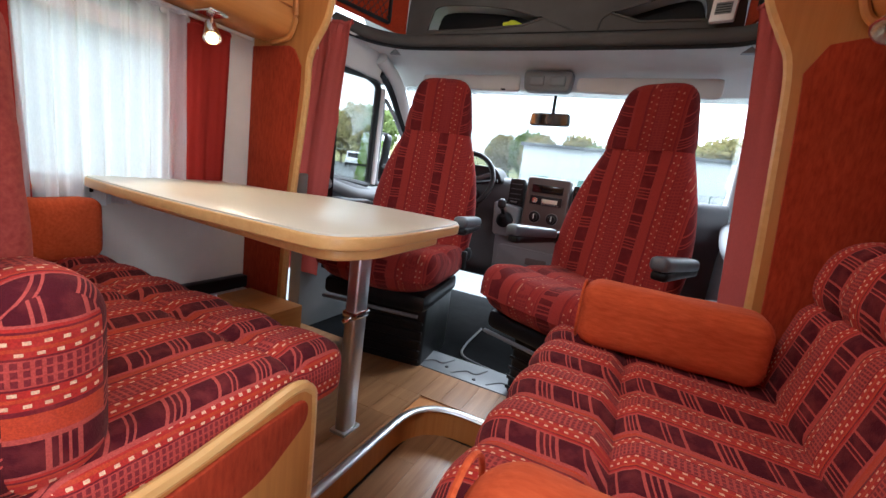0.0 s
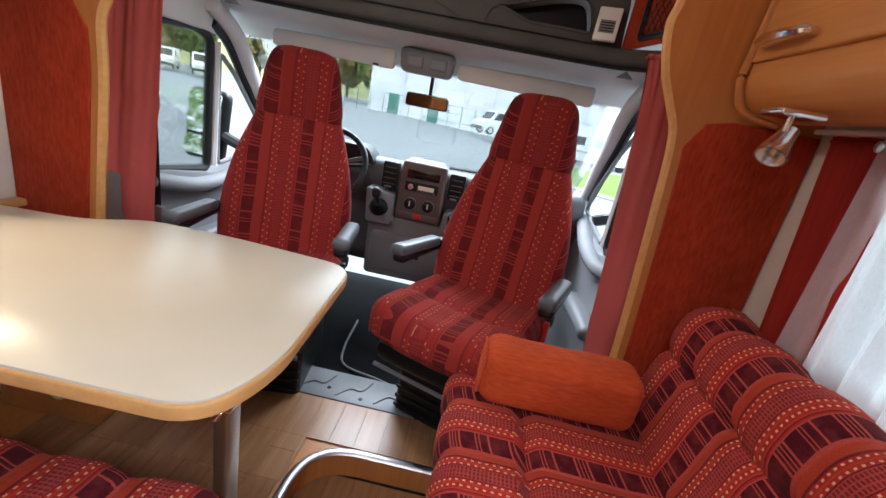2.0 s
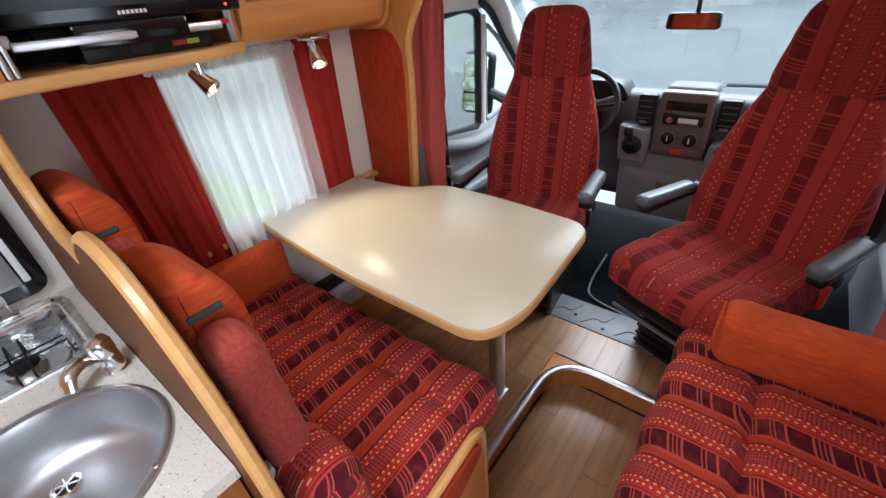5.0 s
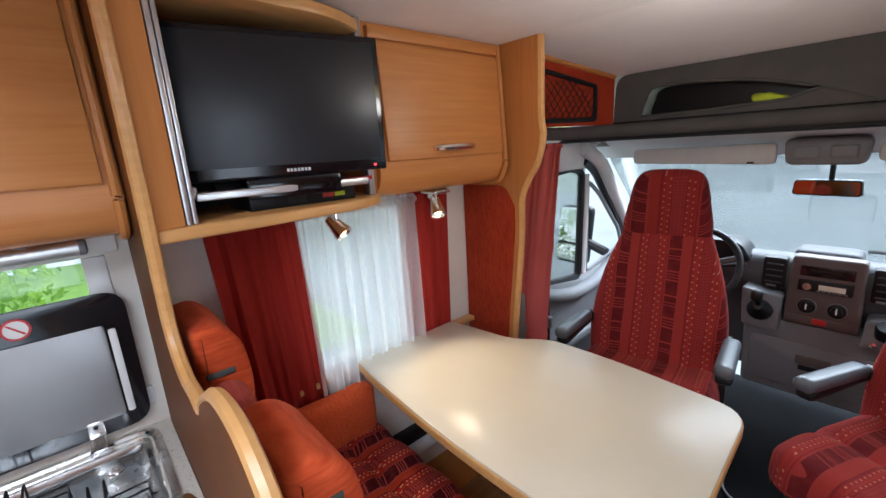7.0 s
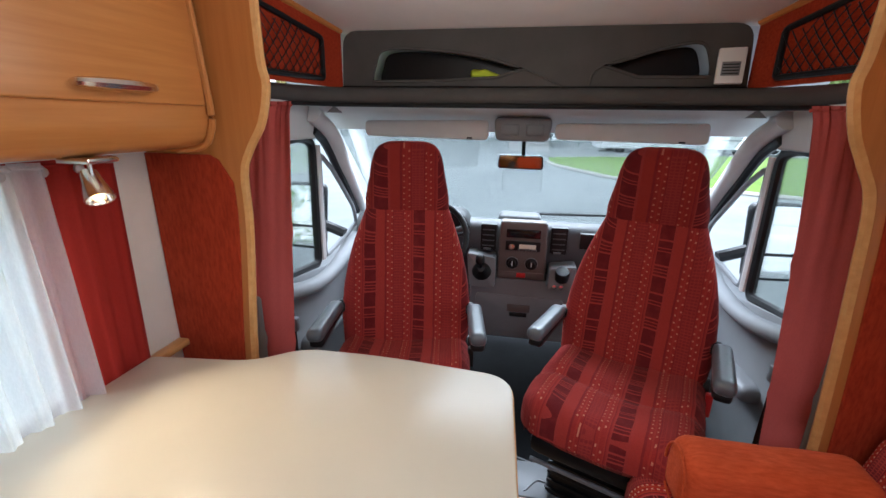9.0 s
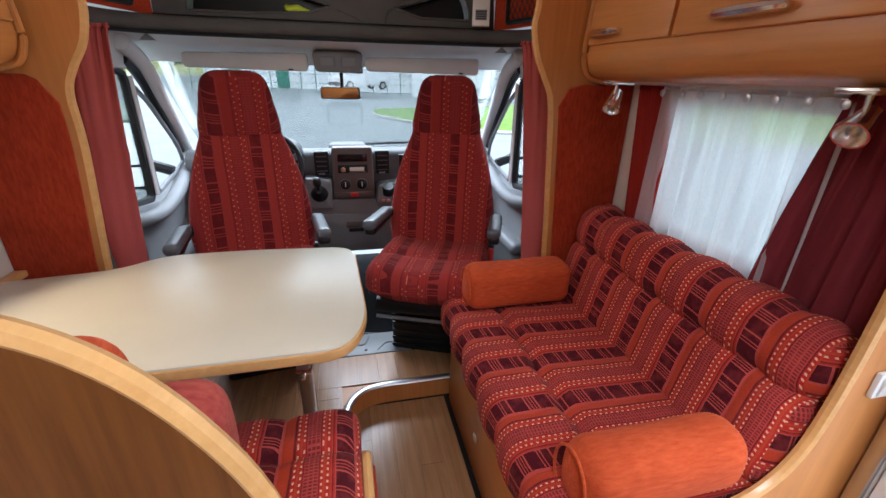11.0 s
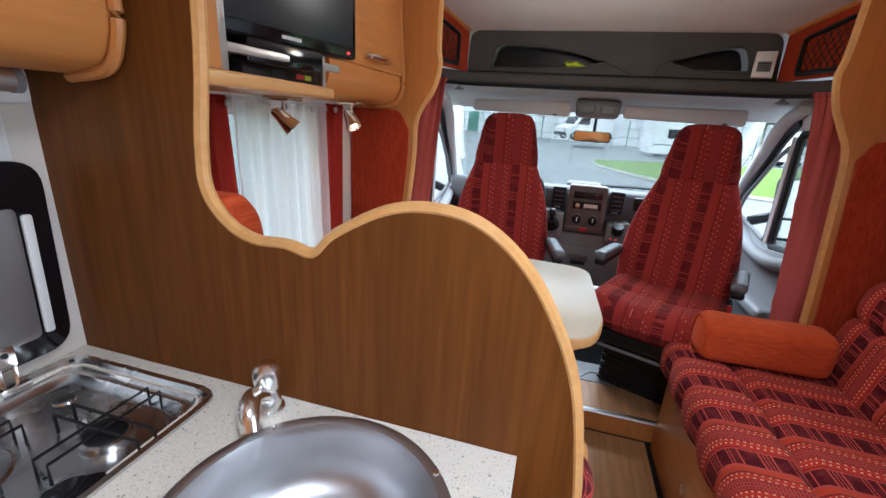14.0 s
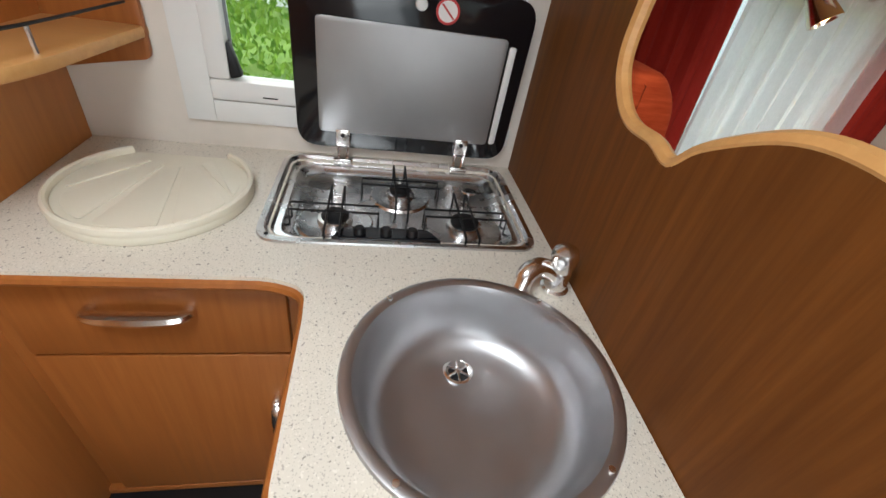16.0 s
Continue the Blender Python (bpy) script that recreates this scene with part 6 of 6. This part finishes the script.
setting("ground", ground_sheet(), asphalt(), "wet grey asphalt yard", "ground")
LAWN = grass_material("lawn_grass", (0.10, 0.20, 0.02), (0.22, 0.34, 0.05))
lawn = rounded([(1.5, 24), (4.2, 17.5), (14, 12), (60, 10), (60, 34), (14, 33), (2.0, 31)], [1.5, 2, 1, 0, 0, 1, 1], 6)
setting("lawn", prism(lawn, -0.80, -0.66, "z", 0.03), LAWN, "bright green lawn with a kerb", "lawn")
setting("kerb", tube([(x, y, -0.70) for x, y in lawn[:22]], 0.09, 6), paint("concrete_kerb", (0.42, 0.41, 0.38), 0.85), "pale concrete kerb round the lawn", "kerb")


def hall():
    ob = thing("white_hall", "long low white industrial hall across the yard", "building", pose(0.5, 44, 0))
    m = paint("white_cladding", (0.80, 0.81, 0.82), 0.6, vary=0.04, size=1)
    part("wall", rbox((-12.5, 0, -0.8), (16, 9, 4.9), 0.02), m, ob)
    part("roof", prism([(-12.8, 4.9), (16.3, 4.9), (16.3, 5.2), (-12.8, 5.2)], -0.3, 9.3, "y", 0.03), LIGHTPLASTIC, ob, "grey roof edge")
    for x in (-10.5, -6.4):
        part("gate", rbox((x, -0.06, -0.4), (x + 1.1, 0.02, 2.0), 0.02), paint("green_gate", (0.06, 0.22, 0.16), 0.5), ob, "green steel door")
    for k in range(9):
        part("panel_joint", rbox((-9 + 3 * k, -0.02, -0.5), (-8.96 + 3 * k, 0.01, 4.8), 0), LIGHTPLASTIC, ob)
    return ob


hall()


def van(x, y, turn, label):
    ob = thing("parked_van", label, "van", pose(x, y, -0.75 + (0.9 if y > 30 else 0), 0, 0, turn), "parked white vans")
    white = paint("white_car_paint", (0.78, 0.79, 0.80), 0.25, vary=0.02)
    prof = rounded([(-2.3, 0.35), (2.4, 0.35), (2.45, 0.95), (1.75, 1.15), (1.15, 1.95), (-2.2, 2.0), (-2.3, 1.8)], [0.1, 0.1, 0.2, 0.2, 0.25, 0.2, 0.1], 5)
    part("body", prism(prof, -0.9, 0.9, "y", 0.08, 3), white, ob)
    part("windscreen", prism([(1.30, 1.75), (1.70, 1.20), (1.74, 1.22), (1.34, 1.78)], -0.72, 0.72, "y"), GLOSS, ob, "dark windscreen")
    for s in (-1, 1):
        part("side_window", prism(rounded([(0.4, 1.2), (1.5, 1.2), (1.1, 1.75), (0.4, 1.78)], 0.06), s * 0.89, s * 0.91, "y"), GLOSS, ob, "dark side window")
        part("headlight", soft((2.36, s * 0.62 - 0.14, 0.72), (2.46, s * 0.62 + 0.14, 0.92), 0.03, (4, 6, 6)), GLASS, ob)
        for wx in (-1.45, 1.6):
            w = part("wheel", lathe([(0.12, -0.1), (0.30, -0.11), (0.34, -0.06), (0.34, 0.06), (0.30, 0.11), (0.12, 0.1)], 22, pose(wx, s * 0.82, 0.34, 90)), BLACK, ob, "black tyre")
            part("rim", lathe([(0.20, -0.115), (0.20, 0.115), (0.05, 0.118), (0, 0.118)], 16, pose(wx, s * 0.82, 0.34, 90)), ALU, w)
    part("bumper", rbox((2.30, -0.88, 0.32), (2.52, 0.88, 0.58), 0.06, 3), BLACK, ob)
    return ob


van(-32.0, 42, -60, "white delivery van parked at the far side of the yard")
van(-27.5, 41, -55, "small white van parked beside another van")
van(1.5, 37, -150, "white van parked in front of the hall")


def motorhome(x, y, turn):
    ob = thing("parked_motorhome", "white motorhome parked by the lawn", "motorhome", pose(x, y, -0.7, 0, 0, turn), "parked motorhomes")
    white = paint("motorhome_white", (0.78, 0.79, 0.80), 0.3, vary=0.03)
    part("body", prism(rounded([(-3, 0.4), (2.0, 0.4), (3.0, 0.5), (3.1, 1.0), (2.3, 1.3), (1.9, 2.0), (1.6, 2.8), (-3, 2.85)], [0.1, 0.1, 0.1, 0.2, 0.2, 0.3, 0.3, 0.2], 4), -1.1, 1.1, "y", 0.06, 2), white, ob)
    for s in (-1, 1):
        for wx, ww in ((-2.0, 0.9), (-0.4, 1.0)):
            part("window", prism(rounded([(wx, 1.5), (wx + ww, 1.5), (wx + ww, 2.1), (wx, 2.1)], 0.08), s * 1.09, s * 1.12, "y"), GLOSS, ob, "dark acrylic window")
        for wx in (-1.6, 2.2):
            part("wheel", lathe([(0.10, -0.1), (0.30, -0.11), (0.34, -0.06), (0.34, 0.06), (0.30, 0.11), (0.10, 0.1)], 20, pose(wx, s * 0.95, 0.34, 90)), BLACK, ob, "black tyre")
    part("stripe", rbox((-2.9, -1.115, 1.0), (1.8, 1.115, 1.08), 0), LIGHTPLASTIC, ob)
    return ob


motorhome(8.5, 34.5, 10)
motorhome(17, 36, 6)


# fence
ob = thing("mesh_fence", "green wire mesh fence along the yard", "fence", pose(0, 0, 0))
FENCE = paint("green_fence_paint", (0.05, 0.16, 0.11), 0.5)
for k in range(26):
    part("post", tube([(-13 + 1.6 * k * 0.75, 39.6, -0.8), (-13 + 1.6 * k * 0.75, 39.6, 1.9)], 0.035, 6), FENCE, ob)
for z in (-0.2, 0.5, 1.2, 1.85):
    part("rail", tube([(-13, 39.6, z), (17, 39.6, z)], 0.02, 6), FENCE, ob)


def foliage(name, a, b):
    n = Nodes(name)
    info = n.n("ShaderNodeNewGeometry")
    col = n.mix(info.outputs["Random Per Island"], a, b)
    n.done(col, 0.7)
    tr, mx = n.n("ShaderNodeBsdfTranslucent"), n.n("ShaderNodeMixShader")
    n.t.links.new(col, tr.inputs[0])
    mx.inputs[0].default_value = 0.4
    n.t.links.new(n.b.outputs[0], mx.inputs[1])
    n.t.links.new(tr.outputs[0], mx.inputs[2])
    n.t.links.new(mx.outputs[0], n.t.nodes["Material Output"].inputs[0])
    return n.mat


def clump(seed, size, count, leaf):
    """A crown of many small leaf clumps with gaps."""
    rnd = random.Random(seed)
    verts, faces = [], []
    for k in range(count):
        q, h = rnd.uniform(0, 6.283), rnd.uniform(-1, 1)
        r = (1 - h * h) ** 0.5 * rnd.uniform(0.45, 1) ** 0.5
        c = Vector((r * math.cos(q) * size[0], r * math.sin(q) * size[1], h * size[2] * rnd.uniform(0.6, 1)))
        c += Vector((rnd.uniform(-1, 1), rnd.uniform(-1, 1), rnd.uniform(-1, 1))) * 0.15 * size[0]
        rot = Euler((rnd.uniform(0, 6), rnd.uniform(0, 6), rnd.uniform(0, 6))).to_matrix()
        i = len(verts)
        s = leaf * rnd.uniform(0.6, 1.4)
        for p in ((-0.5, 0, 0), (0, -0.35, 0.1), (0.5, 0, 0), (0, 0.35, 0.1)):
            verts.append(c + rot @ (Vector(p) * s))
        faces.append((i, i + 1, i + 2, i + 3))
    me = bpy.data.meshes.new("crown")
    me.from_pydata([tuple(v) for v in verts], [], faces)
    return me


def hillside():
    """A low uneven slope beyond the trees."""
    rnd = random.Random(31)
    ph = [rnd.uniform(0, 6) for _ in range(3)]
    bm = bmesh.new()
    rows = []
    for j in range(9):
        t = j / 8
        rows.append([bm.verts.new((-130 + 6 * i, 74 + 70 * t, -0.6 + (9.5 + 1.6 * math.sin(0.21 * i + ph[0]) + 0.8 * math.sin(0.67 * i + ph[1])) * math.sin(1.57 * t) ** 1.3 + 0.25 * math.sin(i * 1.9 + j + ph[2]) * t)) for i in range(44)])
    for a, b in zip(rows, rows[1:]):
        for i in range(43):
            bm.faces.new((a[i], a[i + 1], b[i + 1], b[i]))
    return bm


setting("hillside", hillside(), grass_material("autumn_hillside", (0.22, 0.25, 0.09), (0.40, 0.36, 0.14)), "hazy green and ochre hillside beyond the yard", "hill")
GREENLEAF = foliage("green_leaves", (0.20, 0.28, 0.09), (0.34, 0.42, 0.15))
AUTUMN = foliage("autumn_leaves", (0.32, 0.31, 0.13), (0.50, 0.40, 0.17))
BARK = paint("grey_bark", (0.12, 0.09, 0.07), 0.9, vary=0.3, size=3)
CROWNS = []
for k, mat in enumerate((AUTUMN, GREENLEAF, AUTUMN)):
    me = clump(20 + k, (2.6, 2.4, 2.8), 2600, 0.6)
    me.materials.append(mat)
    CROWNS.append(me)
rnd = random.Random(5)
for k in range(34):
    x, y = -62 + 3.4 * k + rnd.uniform(-1, 1), 62 + rnd.uniform(-4, 10) - (6 if k < 12 else 0)
    ob = thing("tree", "autumn-coloured broadleaf tree on the far edge of the yard", "tree", pose(x, y, 0.2, 0, 0, rnd.uniform(0, 360)), "trees beyond the yard")
    s = rnd.uniform(1.0, 1.3)
    part("trunk", join(tube([(0, 0, -0.6), (0.1, 0, 1.5 * s), (0, 0.1, 4.2 * s)], 0.22, 8, taper=[1.2, 0.9, 0.4]),
                       *[tube([(0.05, 0, 2.2 * s), (math.cos(q) * 1.3, math.sin(q) * 1.3, 4.0 * s)], 0.08, 5, taper=[1, 0.4]) for q in (0, 1.6, 3.1, 4.7)]), BARK, ob)
    c = new("crown", CROWNS[k % 3])
    c.parent, c.location, c.scale = ob, (0, 0, 4.6 * s), (s, s, s)


def hedge(x, y, lx, ly, h, name, label, mat, seed, count):
    rnd = random.Random(seed)
    verts, faces = [], []
    for k in range(count):
        c = Vector((x + rnd.uniform(0, lx), y + rnd.uniform(0, ly), -0.75 + h * rnd.uniform(0, 1) ** 0.8 + 0.2 * math.sin(3 * y)))
        rot = Euler((rnd.uniform(0, 6), rnd.uniform(0, 6), rnd.uniform(0, 6))).to_matrix()
        i, s = len(verts), rnd.uniform(0.06, 0.16)
        for p in ((-0.5, 0, 0), (0, -0.3, 0.1), (0.5, 0, 0), (0, 0.3, 0.1)):
            verts.append(tuple(c + rot @ (Vector(p) * s)))
        faces.append((i, i + 1, i + 2, i + 3))
    me = bpy.data.meshes.new(name)
    me.from_pydata(verts, [], faces)
    me.materials.append(mat)
    return tagged(new(name, me), label, "hedge", kind="stuff")


hedge(-7.5, -3.2, 2.5, 3.4, 4.0, "conifer_hedge", "bright green conifer hedge outside the kitchen window", foliage("conifer_green", (0.10, 0.22, 0.02), (0.30, 0.46, 0.06)), 3, 9000)
ob = thing("neighbour_house", "white rendered house beyond the hedge", "house", pose(-13, 0, -0.75))
part("wall", rbox((-3, -9, 0), (0, 9, 4.2), 0.02), paint("white_render", (0.78, 0.78, 0.76), 0.8), ob)
part("roof", prism([(-3.4, 4.2), (0.5, 4.2), (-1.5, 6.0)], -9.4, 9.4, "y"), paint("red_roof", (0.30, 0.12, 0.07), 0.8), ob)
for k in range(9):
    part("cladding_board", rbox((-0.002, -9, 0.3 + 0.42 * k), (0.03, 9, 0.66 + 0.42 * k), 0.01), WHITE, ob)
setting("verge", rbox((-12.9, -10, -0.80), (-4.2, 3, -0.70), 0.02), LAWN, "grass strip before the hedge", "lawn")

# ---- floor planks, laid last ----
def plank_mesh(w, l):
    bm = rbox((0, 0, 0), (w - 0.0007, l - 0.0007, 0.006), 0.0005, 1)
    me = bpy.data.meshes.new("plank")
    bm.to_mesh(me)
    bm.free()
    me.materials.append(PLANK)
    return me


raised, aisle = bpy.data.objects["floor_raised"], bpy.data.objects["floor_aisle"]
rnd = random.Random(12)
W = 0.094
full = {}


def lay(parent, x0, x1, y0, y1, z):
    x = x0
    while x < x1 - 0.005:
        w = min(W, x1 - x)
        y = y0 - rnd.uniform(0, 0.55)
        while y < y1 - 0.003:
            l = rnd.choice((0.55, 0.72, 0.90))
            a, b = max(y, y0), min(y + l, y1)
            if b - a > 0.004:
                key = (round(w, 4), round(b - a, 3))
                if key not in full:
                    full[key] = plank_mesh(*key)
                ob = new("plank", full[key])
                ob.location, ob.parent = (x, a, z), parent
            y += l
        x += W
    return


lay(raised, -0.985, -0.125, 0.64, 1.66, -0.004)
lay(raised, -0.985, 0.59, 1.86, 2.08, -0.004)
lay(raised, -0.985, -0.125, 1.66, 1.86, -0.004)
lay(aisle, -0.10, 0.36, -0.70, 1.83, -0.116)
lay(aisle, 0.37, 1.15, -0.70, 0.74, -0.116)
